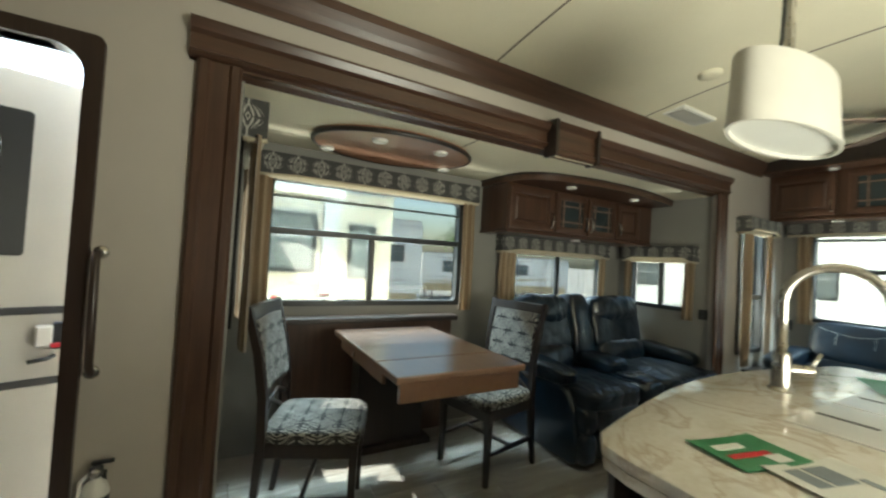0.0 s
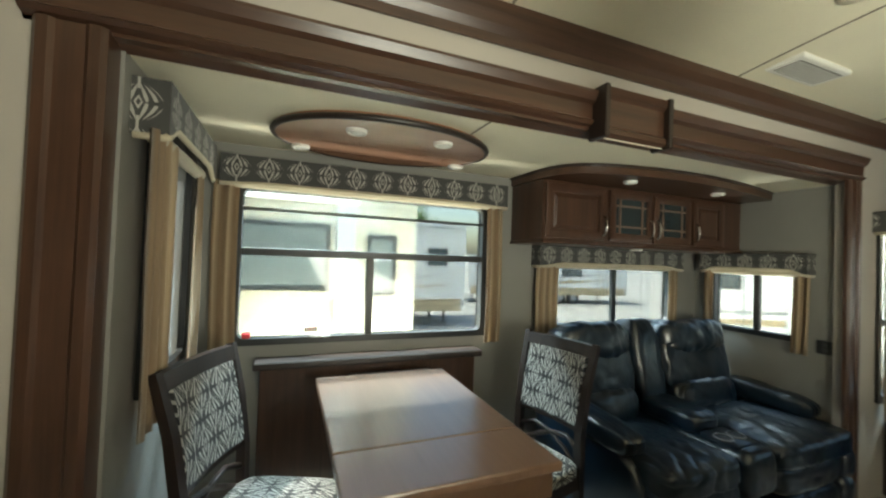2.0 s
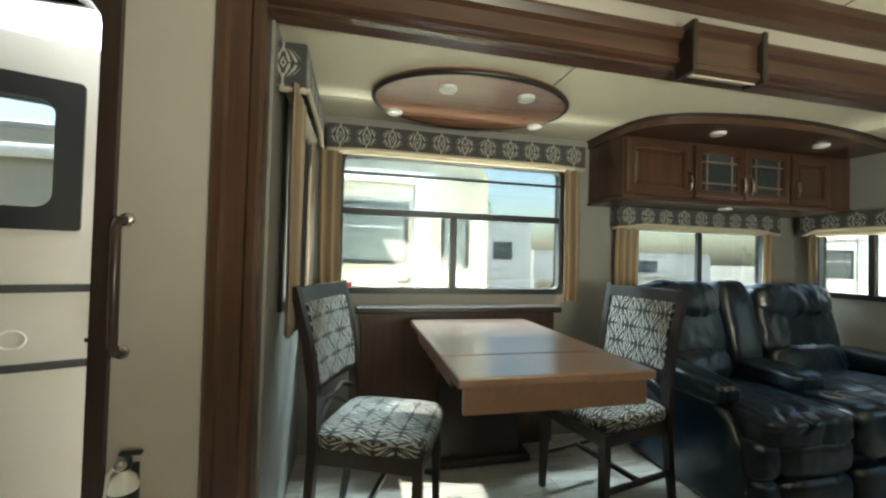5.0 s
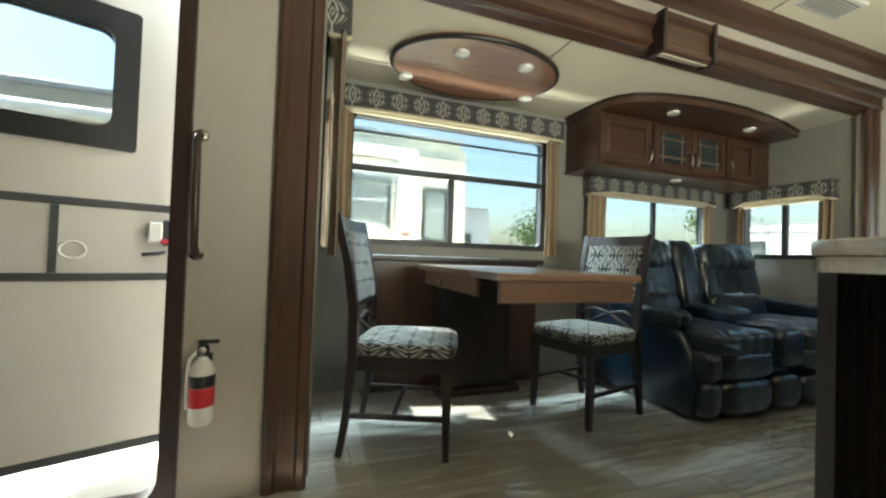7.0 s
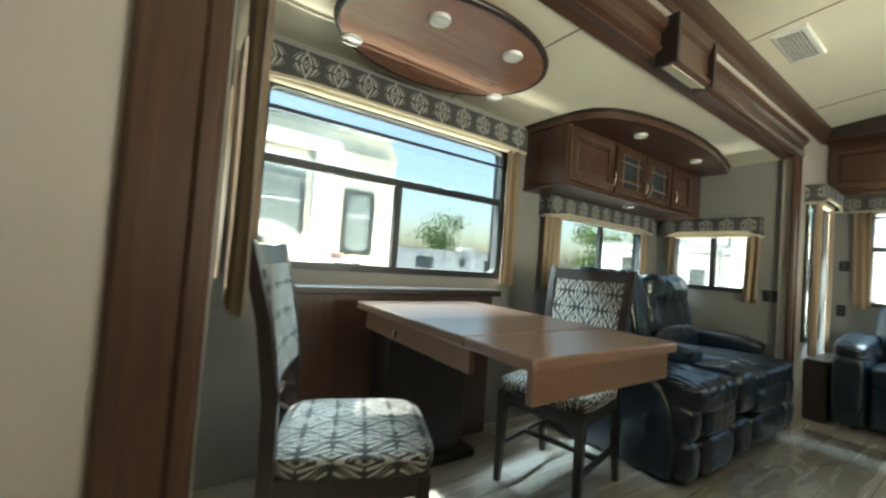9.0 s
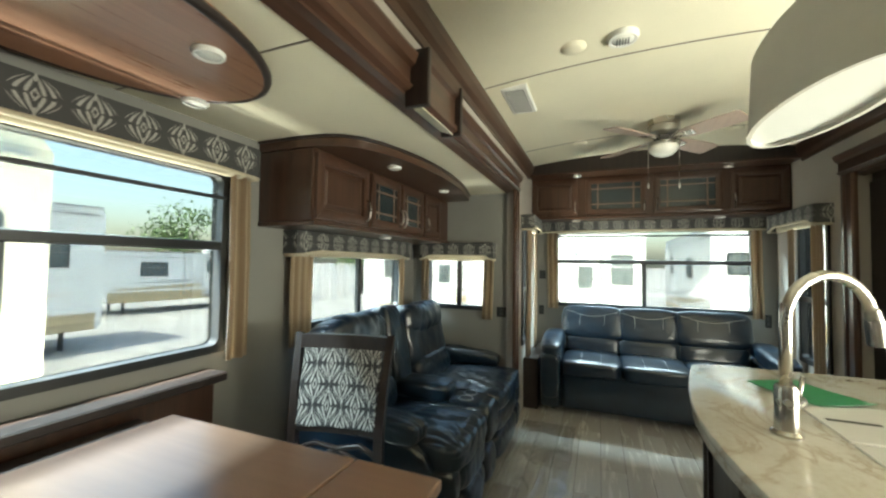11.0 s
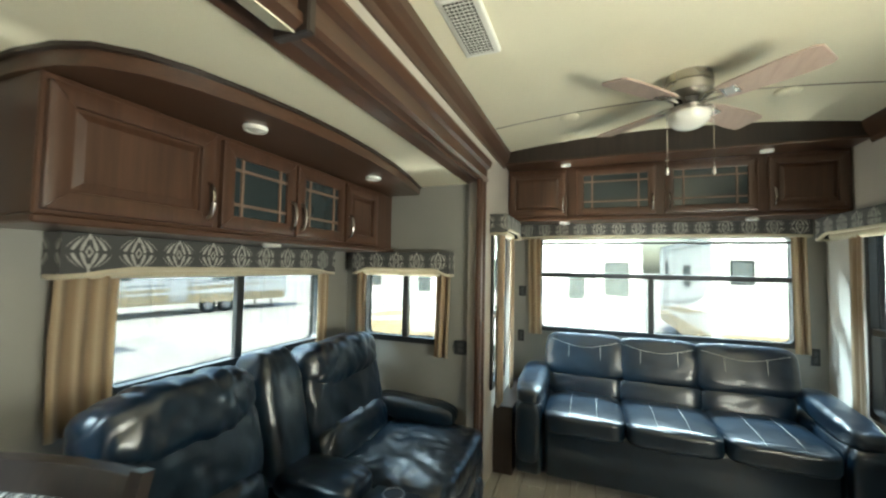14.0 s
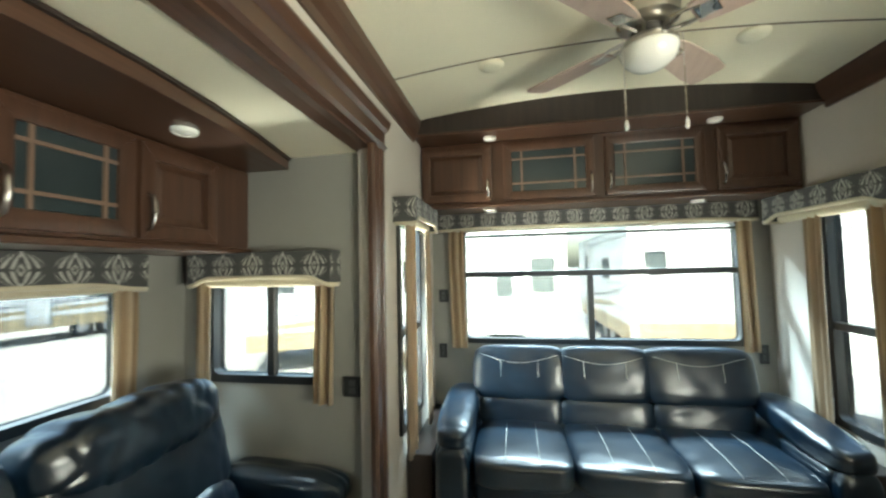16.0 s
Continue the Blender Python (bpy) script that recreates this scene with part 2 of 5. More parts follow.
def stone_top():
    m, t, b = surface("marbled_solid_surface", 0.16, coat=0.3)
    v = coords(t)
    n1, n2 = noise_of(t, v, 5.0, 6.0, 0.65), noise_of(t, v, 60.0, 4.0)
    w = nd(t, "ShaderNodeTexNoise", Scale=2.6, Detail=7.0, Roughness=0.6, Distortion=1.4)
    t.links.new(v, w.inputs["Vector"])
    vein = mth(t, "ABSOLUTE", mth(t, "SUBTRACT", w.outputs["Fac"], 0.5))
    base = ramp(t, mth(t, "MULTIPLY_ADD", n1, 0.7, mth(t, "MULTIPLY", n2, 0.3)), [(0.32, (0.6, 0.54, 0.45)), (0.55, (0.73, 0.695, 0.63)), (0.75, (0.79, 0.77, 0.72))])
    t.links.new(mix(t, ramp(t, vein, [(0.0, (0.55, 0.55, 0.55)), (0.03, (0, 0, 0))]), base, (0.42, 0.31, 0.2)), b.inputs["Base Color"])
    return m


def plank():
    m, t, b = surface("grey_brown_vinyl_plank", 0.28, spec=0.5)
    v = coords(t, (1.8, 22.0, 22.0), True)
    g = noise_of(t, v, 1.0, 6.0, 0.65)
    v2 = coords(t, (6.0, 150.0, 150.0), True)
    f = noise_of(t, v2, 1.0, 2.0)
    o = t.nodes.new("ShaderNodeObjectInfo")
    tone = ramp(t, o.outputs["Random"], [(0.0, (0.4, 0.365, 0.315)), (0.35, (0.5, 0.47, 0.42)), (0.7, (0.58, 0.555, 0.51)), (1.0, (0.45, 0.42, 0.375))])
    k = mth(t, "MULTIPLY_ADD", g, 0.75, mth(t, "MULTIPLY", f, 0.25))
    t.links.new(mix(t, ramp(t, k, [(0.3, (0, 0, 0)), (0.75, (1, 1, 1))]), mix(t, 0.3, tone, (0.2, 0.175, 0.15)), mix(t, 0.35, tone, (0.48, 0.46, 0.42))), b.inputs["Base Color"])
    t.links.new(mth(t, "MULTIPLY_ADD", g, 0.16, 0.18), b.inputs["Roughness"])
    bump(t, b, f, 0.12, 0.001)
    return m


M_LEATHER = leather()
M_CURTAIN = curtain_cloth()
M_VALANCE = damask("valance_damask", 0.145, 0.13, (0.045, 0.045, 0.043), (0.4, 0.385, 0.345), False)
M_SEAT = damask("chair_damask", 0.126, 0.17, (0.02, 0.02, 0.022), (0.5, 0.49, 0.45), True)
M_GLASS = glass("tinted_window_glass", (0.3, 0.31, 0.305))
M_CABGLASS = plain("frosted_cabinet_glass", (0.024, 0.034, 0.037), 0.2, var=0.1, bmp=0.0, spec=0.8)
M_STONE = stone_top()
M_JAMB = wood("dark_door_wood", (0.022, 0.013, 0.01), (0.05, 0.03, 0.022), 2)
M_PLANK = plank()


# ---- mesh helpers ----
BASES = {}


def thing(name, label="", category="", group="", kind="", at=(0, 0, 0), turn=0):
    """An Empty at a thing's base, which parents its parts."""
    ob = tagged(new(name), label, category, group, kind)
    ob.empty_display_size = 0.1
    ob.matrix_basis = BASES[ob] = pose(*at, 0, 0, turn)
    return ob


def part(name, bm, material, parent=None, label="", local=False, smooth=None):
    """Links a bmesh as one mesh object, under a thing or part if given; its points are in world metres unless local."""
    if smooth:
        for f in bm.faces:
            f.smooth = True
        if smooth is not True:
            for e in bm.edges:
                if len(e.link_faces) == 2 and e.calc_face_angle(0) > radians(smooth):
                    e.smooth = False
    if parent and not local and parent in BASES:
        bm.transform(BASES[parent].inverted())
    me = bpy.data.meshes.new(name)
    bm.to_mesh(me)
    bm.free()
    me.materials.append(material)
    ob = new(name, me)
    if parent:
        ob.parent = parent
        BASES[ob] = BASES.get(parent, Matrix())
    if label:
        ob["label"] = label
    return ob


def setting(name, bm, material, label, category, smooth=None):
    return tagged(part(name, bm, material, None, smooth=smooth), label, category, kind="structure")


def bm_new():
    return bmesh.new()


def box(bm, x0, x1, y0, y1, z0, z1, bev=0.0, seg=1, m=None):
    r = bmesh.ops.create_cube(bm, size=1.0, matrix=Matrix.LocRotScale(((x0 + x1) / 2, (y0 + y1) / 2, (z0 + z1) / 2), None, (abs(x1 - x0), abs(y1 - y0), abs(z1 - z0))))
    vs = r["verts"]
    if bev > 0:
        es = list({e for v in vs for e in v.link_edges})
        out = bmesh.ops.bevel(bm, geom=es, offset=bev, segments=seg, affect="EDGES", profile=0.5)
        vs = list({v for f in out["faces"] for v in f.verts} | {v for v in vs if v.is_valid})
        vs = [v for v in vs if v.is_valid]
        seen, todo = set(vs), list(vs)
        while todo:
            for e in todo.pop().link_edges:
                for v in e.verts:
                    if v not in seen:
                        seen.add(v)
                        todo.append(v)
        vs = list(seen)
    if m:
        bmesh.ops.transform(bm, matrix=m, verts=vs)
    return bm


def bx(*a, **k):
    return box(bm_new(), *a, **k)


def extrude(bm, pts, axis, a, b):
    """A closed outline swept along an axis from a to b; the outline is given in the other two axes in order."""
    def place(p, w):
        q = list(p)
        q.insert(axis, w)
        return q
    va = [bm.verts.new(place(p, a)) for p in pts]
    vb = [bm.verts.new(place(p, b)) for p in pts]
    bm.faces.new(va)
    bm.faces.new(vb[::-1])
    for i in range(len(pts)):
        j = (i + 1) % len(pts)
        bm.faces.new((va[i], vb[i], vb[j], va[j]))
    bmesh.ops.recalc_face_normals(bm, faces=bm.faces[:])
    return bm


def lathe(bm, profile, at, n=28, axis=2):
    """Turns (radius, height) pairs round an axis through the place."""
    rings = []
    for r, h in profile:
        ring = []
        for i in range(n):
            a = 2 * math.pi * i / n
            p = [max(r, 1e-4) * math.cos(a), max(r, 1e-4) * math.sin(a)]
            p.insert(axis, h)
            ring.append(bm.verts.new([p[k] + at[k] for k in range(3)]))
        rings.append(ring)
    for r0, r1 in zip(rings, rings[1:]):
        for i in range(n):
            bm.faces.new((r0[i], r0[(i + 1) % n], r1[(i + 1) % n], r1[i]))
    bm.faces.new(rings[0][::-1])
    bm.faces.new(rings[-1])
    bmesh.ops.recalc_face_normals(bm, faces=bm.faces[:])
    return bm


def tube(bm, pts, r, n=10, flat=1.0):
    """A round bar along a line of places."""
    pts = [Vector(p) for p in pts]
    up, rings = None, []
    for i, p in enumerate(pts):
        d = (pts[min(i + 1, len(pts) - 1)] - pts[max(i - 1, 0)]).normalized()
        if up is None:
            up = d.orthogonal().normalized()
        up = (up - d * up.dot(d)).normalized()
        side = d.cross(up)
        rr = r[i] if isinstance(r, (list, tuple)) else r
        rings.append([bm.verts.new(p + (up * math.cos(2 * math.pi * k / n) + side * math.sin(2 * math.pi * k / n) * flat) * rr) for k in range(n)])
    for r0, r1 in zip(rings, rings[1:]):
        for k in range(n):
            bm.faces.new((r0[k], r0[(k + 1) % n], r1[(k + 1) % n], r1[k]))
    bm.faces.new(rings[0][::-1])
    bm.faces.new(rings[-1])
    bmesh.ops.recalc_face_normals(bm, faces=bm.faces[:])
    return bm


def cushion(bm, c, s, power=4.5, n=9, wrinkle=0.0, seed=0.0, turn=None, puff=0.0, gather=None):
    """A stuffed block: a cube drawn towards a rounded one, with soft creases. s: half sizes; gather: (axis across, axis towards the seams, depth, folds a metre)."""
    verts = {}
    faces = []
    for ax in range(3):
        for sg in (-1, 1):
            for i in range(n):
                for j in range(n):
                    quad = []
                    for di, dj in ((0, 0), (1, 0), (1, 1), (0, 1)):
                        p = [0, 0, 0]
                        p[ax] = sg * n
                        p[(ax + 1) % 3], p[(ax + 2) % 3] = 2 * (i + di) - n, 2 * (j + dj) - n
                        quad.append(tuple(p))
                    faces.append(quad if sg > 0 else quad[::-1])
    for q in faces:
        for k in q:
            if k not in verts:
                p = Vector(k) / n
                p = Vector(tuple(math.sin(a * math.pi / 2) * 0.35 + a * 0.65 for a in p))
                p /= (abs(p.x) ** power + abs(p.y) ** power + abs(p.z) ** power) ** (1 / power)
                v = Vector((p.x * s[0], p.y * s[1], p.z * s[2]))
                if puff:
                    v.z += puff * (1 - p.x ** 2) * (1 - p.y ** 2) * (1 if p.z > 0 else 0)
                if wrinkle:
                    w = noise.noise(v * 9 + Vector((seed, seed * 2, 0))) + 0.5 * noise.noise(v * 22 + Vector((0, seed, 3)))
                    fold = max(0.0, 0.3 - abs(noise.noise(Vector((v.x * 13 + seed, v.y * 6, v.z * 9 + seed * 3))))) / 0.3
                    v += p.normalized() * wrinkle * (0.7 * w - 0.55 * fold ** 1.5)
                if gather:
                    ac, al, deep, per = gather
                    near = math.exp(-(1 - p[al]) * 3.5) + math.exp(-(1 + p[al]) * 3.5)
                    f = noise.noise(Vector((v[ac] * per + seed * 3, v[al] * 3, seed))) + 0.5 * noise.noise(Vector((v[ac] * per * 2.1, v[al] * 5, seed + 7)))
                    v += p.normalized() * deep * min(1.0, near) * f * (1 - 0.6 * abs(p[ac]) ** 6)
                if turn:
                    v = turn @ v
                verts[k] = bm.verts.new(v + Vector(c))
    for q in faces:
        bm.faces.new([verts[k] for k in q])
    return bm


def wall(name, axis, face, thick, u0, u1, z0, z1, holes, material, label):
    """A wall across the axis (0 or 1) from face to face + thick, with openings (u0, u1, z0, z1) through it."""
    us = sorted({u0, u1, *(h[0] for h in holes), *(h[1] for h in holes)})
    zs = sorted({z0, z1, *(h[2] for h in holes), *(h[3] for h in holes)})
    us, zs = [u for u in us if u0 <= u <= u1], [z for z in zs if z0 <= z <= z1]
    def solid(i, j):
        if not (0 <= i < len(us) - 1 and 0 <= j < len(zs) - 1):
            return False
        u, z = (us[i] + us[i + 1]) / 2, (zs[j] + zs[j + 1]) / 2
        return not any(h[0] < u < h[1] and h[2] < z < h[3] for h in holes)
    bm = bm_new()
    memo = {}
    def vert(u, z, w):
        k = (u, z, w)
        if k not in memo:
            memo[k] = bm.verts.new((w, u, z) if axis == 0 else (u, w, z))
        return memo[k]
    a, b = face, face + thick
    for i in range(len(us) - 1):
        for j in range(len(zs) - 1):
            if not solid(i, j):
                continue
            ua, ub, za, zb = us[i], us[i + 1], zs[j], zs[j + 1]
            for w in (a, b):
                bm.faces.new([vert(*p, w) for p in ((ua, za), (ub, za), (ub, zb), (ua, zb))])
            for (di, dj), (p, q) in {(-1, 0): ((ua, za), (ua, zb)), (1, 0): ((ub, za), (ub, zb)), (0, -1): ((ua, za), (ub, za)), (0, 1): ((ua, zb), (ub, zb))}.items():
                if not solid(i + di, j + dj):
                    bm.faces.new([vert(*p, a), vert(*q, a), vert(*q, b), vert(*p, b)])
    bmesh.ops.recalc_face_normals(bm, faces=bm.faces[:])
    return setting(name, bm, material, label, "wall")


def uv_sheet(ob_bm, fn):
    """UVs in metres from a function of place."""
    layer = ob_bm.loops.layers.uv.new("UVMap")
    for f in ob_bm.faces:
        n = f.normal
        for l in f.loops:
            l[layer].uv = fn(l.vert.co, n)
    return ob_bm

# ---- setting: floor, walls, ceilings ----
setting("floor", bx(XF, XR, YR - 0.75, YW, -0.12, -0.008), M_GROOVE, "dark underfloor below grey-brown vinyl planks", "floor")

W1 = (0.46, 1.887, 0.928, 1.745)
W2 = (2.42, 3.59, 0.945, 1.42)
W3 = (2.13, 2.70, 0.94, 1.43)
W0 = (2.16, 2.72, 0.92, 1.80)
W4 = (-0.135, 1.665, 0.90, 1.71)
W5 = (4.19, 4.62, 0.60, 1.72)
DOOR = (-0.90, -0.19, 0.02, 1.90)
SLIDE = (0.2, 3.84, -0.06, 2.0)
wall("wall_window", 1, YW, 0.06, XL - 0.06, XE + 0.06, -0.12, ZS + 0.1, [W1, W2], M_WALL_BACKLIT, "grey-taupe vinyl slide-out wall with two windows, darkened as backlit")
wall("wall_slide_end", 0, XE, 0.06, YM, YW, -0.12, ZS + 0.1, [W3], M_WALL_BACKLIT, "grey-taupe vinyl slide-out end wall with small window, darkened as backlit")
wall("wall_slide_start", 0, XL, -0.06, YM + 0.06, YW, -0.12, ZS + 0.1, [W0], M_WALL_BACKLIT, "grey-taupe vinyl slide-out end wall beside the dinette, darkened as backlit")
wall("wall_side", 1, YM, 0.06, XF, XR, -0.12, 2.45, [DOOR, SLIDE, W5], M_WALL, "taupe vinyl side wall with entry door and slide-out opening")
wall("wall_rear", 0, XR, 0.06, YR - 0.06, YM + 0.06, -0.12, 2.45, [W4], M_WALL_BACKLIT, "grey-taupe vinyl rear wall with wide window, darkened as backlit")
wall("wall_opposite", 1, YR, -0.06, XF, XR, -0.12, 2.45, [(-1.2, 3.93, -0.06, 2.0), W5], M_WALL, "taupe vinyl side wall with a second slide-out opening")
wall("wall_front", 0, XF, -0.06, YR - 0.8, YM + 0.06, -0.12, 2.45, [], M_WALL, "taupe vinyl wall closing the room")
wall("wall_kitchen_slide", 1, YR - 0.75, -0.06, -1.3, 4.0, -0.12, 2.06, [], M_WALL, "taupe vinyl back of the opposite slide-out")
wall("wall_kitchen_slide_end", 0, 3.93, 0.06, YR - 0.75, YR - 0.06, -0.12, 2.06, [], M_WALL, "taupe vinyl end of the opposite slide-out")
wall("wall_kitchen_slide_start", 0, -1.2, -0.06, YR - 0.75, YR - 0.06, -0.12, 2.06, [], M_WALL, "taupe vinyl end of the opposite slide-out")

bm = bm_new()
SEAMS = (0.16, 1.43, 2.70, 4.02)
ny = 24
cuts = [XF] + [s for s in SEAMS] + [XR]
for a, b in zip(cuts, cuts[1:]):
    ys = [YR - 0.06 + (YM + 0.12 - YR) * i / ny for i in range(ny + 1)]
    low = [(y, roof(y)) for y in ys]
    extrude(bm, low + [(y, z + 0.05) for y, z in reversed(low)], 0, a + 0.003, b - 0.003)
setting("ceiling", bm, M_CEIL, "bowed cream vinyl ceiling panels with thin joints", "ceiling", smooth=30)
bm = bm_new()
low = [(y, roof(y) + 0.012) for y in ys]
extrude(bm, low + [(y, z + 0.06) for y, z in reversed(low)], 0, XF, XR)
setting("ceiling_joint", bm, M_GROOVE, "dark gaps behind the ceiling panels", "ceiling")
M_SEAM = plain("tan_seam_strip", (0.17, 0.14, 0.1), 0.6)
for k, sx in enumerate(SEAMS[1:]):
    line = [(y, roof(y)) for y in ys]
    setting("trim_ceiling_seam_%d" % (k + 1), extrude(bm_new(), [(y, z - 0.002) for y, z in line] + [(y, z + 0.004) for y, z in reversed(line)], 0, sx - 0.005, sx + 0.005), M_SEAM, "thin dark tan strip over a ceiling joint", "trim", smooth=30)
setting("trim_ceiling_seam_slide", bx(1.428, 1.436, YM + 0.07, YW, ZS - 0.0015, ZS + 0.002), M_SEAM, "thin strip over the slide-out ceiling joint", "trim")
bm = bx(XL - 0.06, 1.43 - 0.002, YM + 0.05, YW + 0.06, ZS, ZS + 0.06)
box(bm, 1.432, XE + 0.06, YM + 0.05, YW + 0.06, ZS, ZS + 0.06)
setting("ceiling_slide", bm, M_CEIL, "flat cream vinyl ceiling of the slide-out", "ceiling")
setting("ceiling_kitchen_slide", bx(-1.3, 4.0, YR - 0.8, YR - 0.03, 2.0, 2.06), M_CEIL, "flat cream vinyl ceiling of the opposite slide-out", "ceiling")


def cornice(name, y, sgn):
    bm = bm_new()
    extrude(bm, [(y, 2.205), (y - sgn * 0.012, 2.205), (y - sgn * 0.018, 2.235), (y - sgn * 0.035, 2.262), (y - sgn * 0.05, 2.30), (y - sgn * 0.055, roof(y) + 0.01), (y, roof(y) + 0.01)], 0, XF, 4.55)
    setting(name, bm, M_WOODX, "dark cherry cornice moulding below the ceiling", "trim")


cornice("trim_cornice", YM, 1)
cornice("trim_cornice_opposite", YR, -1)


def slide_surround(x0, x1, y, sgn, name):
    """Wooden jambs and header round a slide-out opening, with the moulded box at its middle."""
    t = thing(name, "stained cherry wood surround of the slide-out opening", "trim", kind="structure", at=(x0, y, 0))
    f = y - sgn * 0.03
    for u in (x0, x1):
        out = -1 if u == x0 else 1
        bm = bm_new()
        a, b = (u - 0.075, u + 0.075) if out < 0 else (u - 0.075, u + 0.06)
        extrude(bm, [(a, y), (a, f + sgn * 0.012), (a + 0.012, f), (a + 0.035, f), (a + 0.045, f + sgn * 0.01), (b - 0.045, f + sgn * 0.01), (b - 0.035, f), (b - 0.012, f), (b, f + sgn * 0.012), (b, y + sgn * 0.07), (b - 0.03, y + sgn * 0.07), (b - 0.03, y)], 2, 0.0, 1.962)
        part("jamb", bm, M_WOODZ, t)
    bm = bm_new()
    g = f - sgn * 0.002
    extrude(bm, [(y, 1.955), (y + sgn * 0.07, 1.955), (y + sgn * 0.07, 1.943), (g + sgn * 0.01, 1.972), (g - sgn * 0.004, 1.984), (g + sgn * 0.008, 1.992), (g + sgn * 0.008, 2.05), (g - sgn * 0.01, 2.062), (g - sgn * 0.022, 2.09), (g - sgn * 0.022, 2.1), (y, 2.1)], 0, x0 - 0.1, x1 + 0.085)
    part("header", bm, M_WOODX, t)
    m = (x0 + x1) / 2
    bm = bm_new()
    extrude(bm, [(y, 1.935), (g - sgn * 0.03, 1.912), (g - sgn * 0.05, 1.924), (g - sgn * 0.05, 1.945), (g - sgn * 0.036, 1.957), (g - sgn * 0.036, 2.065), (g - sgn * 0.05, 2.08), (g - sgn * 0.058, 2.108), (y, 2.112)], 0, m - 0.175, m + 0.175)
    part("header_box", bm, M_WOODX, t)
    part("box_underside", extrude(bm_new(), [(y, 1.9335), (g - sgn * 0.03, 1.9105), (g - sgn * 0.03, 1.9065), (y, 1.9295)], 0, m - 0.162, m + 0.162), M_CEIL, t, "cream underside panel")
    for s in (-1, 1):
        part("box_end", bx(m + s * 0.175 - 0.012, m + s * 0.175 + 0.012, *sorted((y, g - sgn * 0.066)), 1.905, 2.118, bev=0.004), M_ESP, t, "dark end plate")
    return t


slide_surround(0.185, 3.87, YM, 1, "trim_slide")
slide_surround(-1.15, 3.93, YR, -1, "trim_slide_opposite")


# ---- windows ----
def ring(bm, axis, u0, u1, z0, z1, w, r, d0, d1):
    """A frame with rounded inner corners across an axis, between depths d0 and d1."""
    def outline(a, b, c, d, rad):
        pts = []
        for cx, cz, st in ((b - rad, d - rad, 0), (a + rad, d - rad, 90), (a + rad, c + rad, 180), (b - rad, c + rad, 270)):
            for k in range(7):
                an = radians(st + 15 * k)
                pts.append((cx + rad * math.cos(an), cz + rad * math.sin(an)))
        return pts
    inn, out = outline(u0 + w, u1 - w, z0 + w, z1 - w, r), outline(u0, u1, z0, z1, r * 0.3)
    def v(p, d):
        return bm.verts.new((d, p[0], p[1]) if axis == 0 else (p[0], d, p[1]))
    loops = [[v(p, d) for p in q] for q, d in ((inn, d0), (out, d0), (out, d1), (inn, d1))]
    n = len(inn)
    for k in range(4):
        a, b = loops[k], loops[(k + 1) % 4]
        for i in range(n):
            bm.faces.new((a[i], a[(i + 1) % n], b[(i + 1) % n], b[i]))
    bmesh.ops.recalc_face_normals(bm, faces=bm.faces[:])
    return bm


def bar(axis, face, s, u0, u1, z0, z1, d=0.03, bev=0.004):
    y0, y1 = sorted((face - s * 0.012, face + s * (d - 0.012)))
    return bx(y0, y1, u0, u1, z0, z1, bev=bev) if axis == 0 else bx(u0, u1, y0, y1, z0, z1, bev=bev)


def window(name, axis, face, s, hole, label, rail=None, post=None, w=0.035, shade=None):
    """A black-framed caravan window; s is the side of the open air. rail: height of a cross bar; post: place of an upright below it."""
    u0, u1, z0, z1 = hole
    at = (face, u0, z0) if axis == 0 else (u0, face, z0)
    t = thing(name, label, "window", kind="structure", at=at)
    part("window_frame", ring(bm_new(), axis, u0 - 0.012, u1 + 0.012, z0 - 0.012, z1 + 0.012, w, 0.035, face - s * 0.016, face + s * 0.055), M_BLACK, t, smooth=40)
    top = z1
    if rail:
        part("rail", bar(axis, face, s, u0 + w - 0.014, u1 - w + 0.014, rail - 0.02, rail + 0.02), M_BLACK, t)
        top = rail
    if post:
        part("post", bar(axis, face, s, post - 0.02, post + 0.02, z0 + w - 0.014, top - (0.02 if rail else w - 0.014)), M_BLACK, t)
    spans = [(u0 + 0.01, u1 - 0.01, rail, z1 - 0.01)] if rail else []
    spans += [(u0 + 0.01, post, z0 + 0.01, top - 0.01), (post, u1 - 0.01, z0 + 0.01, top - 0.01)] if post else [(u0 + 0.01, u1 - 0.01, z0 + 0.01, top - 0.01)]
    for i, (a, b, c, d) in enumerate(spans):
        f = face + s * (0.02 + 0.006 * i)
        y0, y1 = sorted((f, f + s * 0.004))
        p = part("pane", bx(y0, y1, a, b, c, d) if axis == 0 else bx(a, b, y0, y1, c, d), M_GLASS, t)
        p.visible_shadow = False
    if shade:
        part("blind_rail", bar(axis, face - s * 0.03, s, u0 + 0.02, u1 - 0.02, shade - 0.008, shade + 0.008, 0.016), M_BLACK, t, "dark bottom bar of a raised blind")
    return t


w1 = window("window_1", 1, YW, 1, W1, "wide black-framed dinette window with sliding lower panes", rail=1.402, post=1.15, shade=1.62)
window("window_2", 1, YW, 1, W2, "black-framed sliding window behind the recliners", post=2.985)
window("window_3", 0, XE, 1, W3, "small black-framed sliding window with rounded corners", post=2.385)
w4 = window("window_4", 0, XL, -1, W0, "black-framed window beside the dinette chair")
scr = bpy.data.materials.new("grey_insect_screen")
scr.use_nodes = True
st_ = scr.node_tree
st_.nodes["Principled BSDF"].inputs["Base Color"].default_value = (0.45, 0.465, 0.465, 1)
st_.nodes["Principled BSDF"].inputs["Roughness"].default_value = 0.7
st_.nodes["Principled BSDF"].inputs["Alpha"].default_value = 0.6
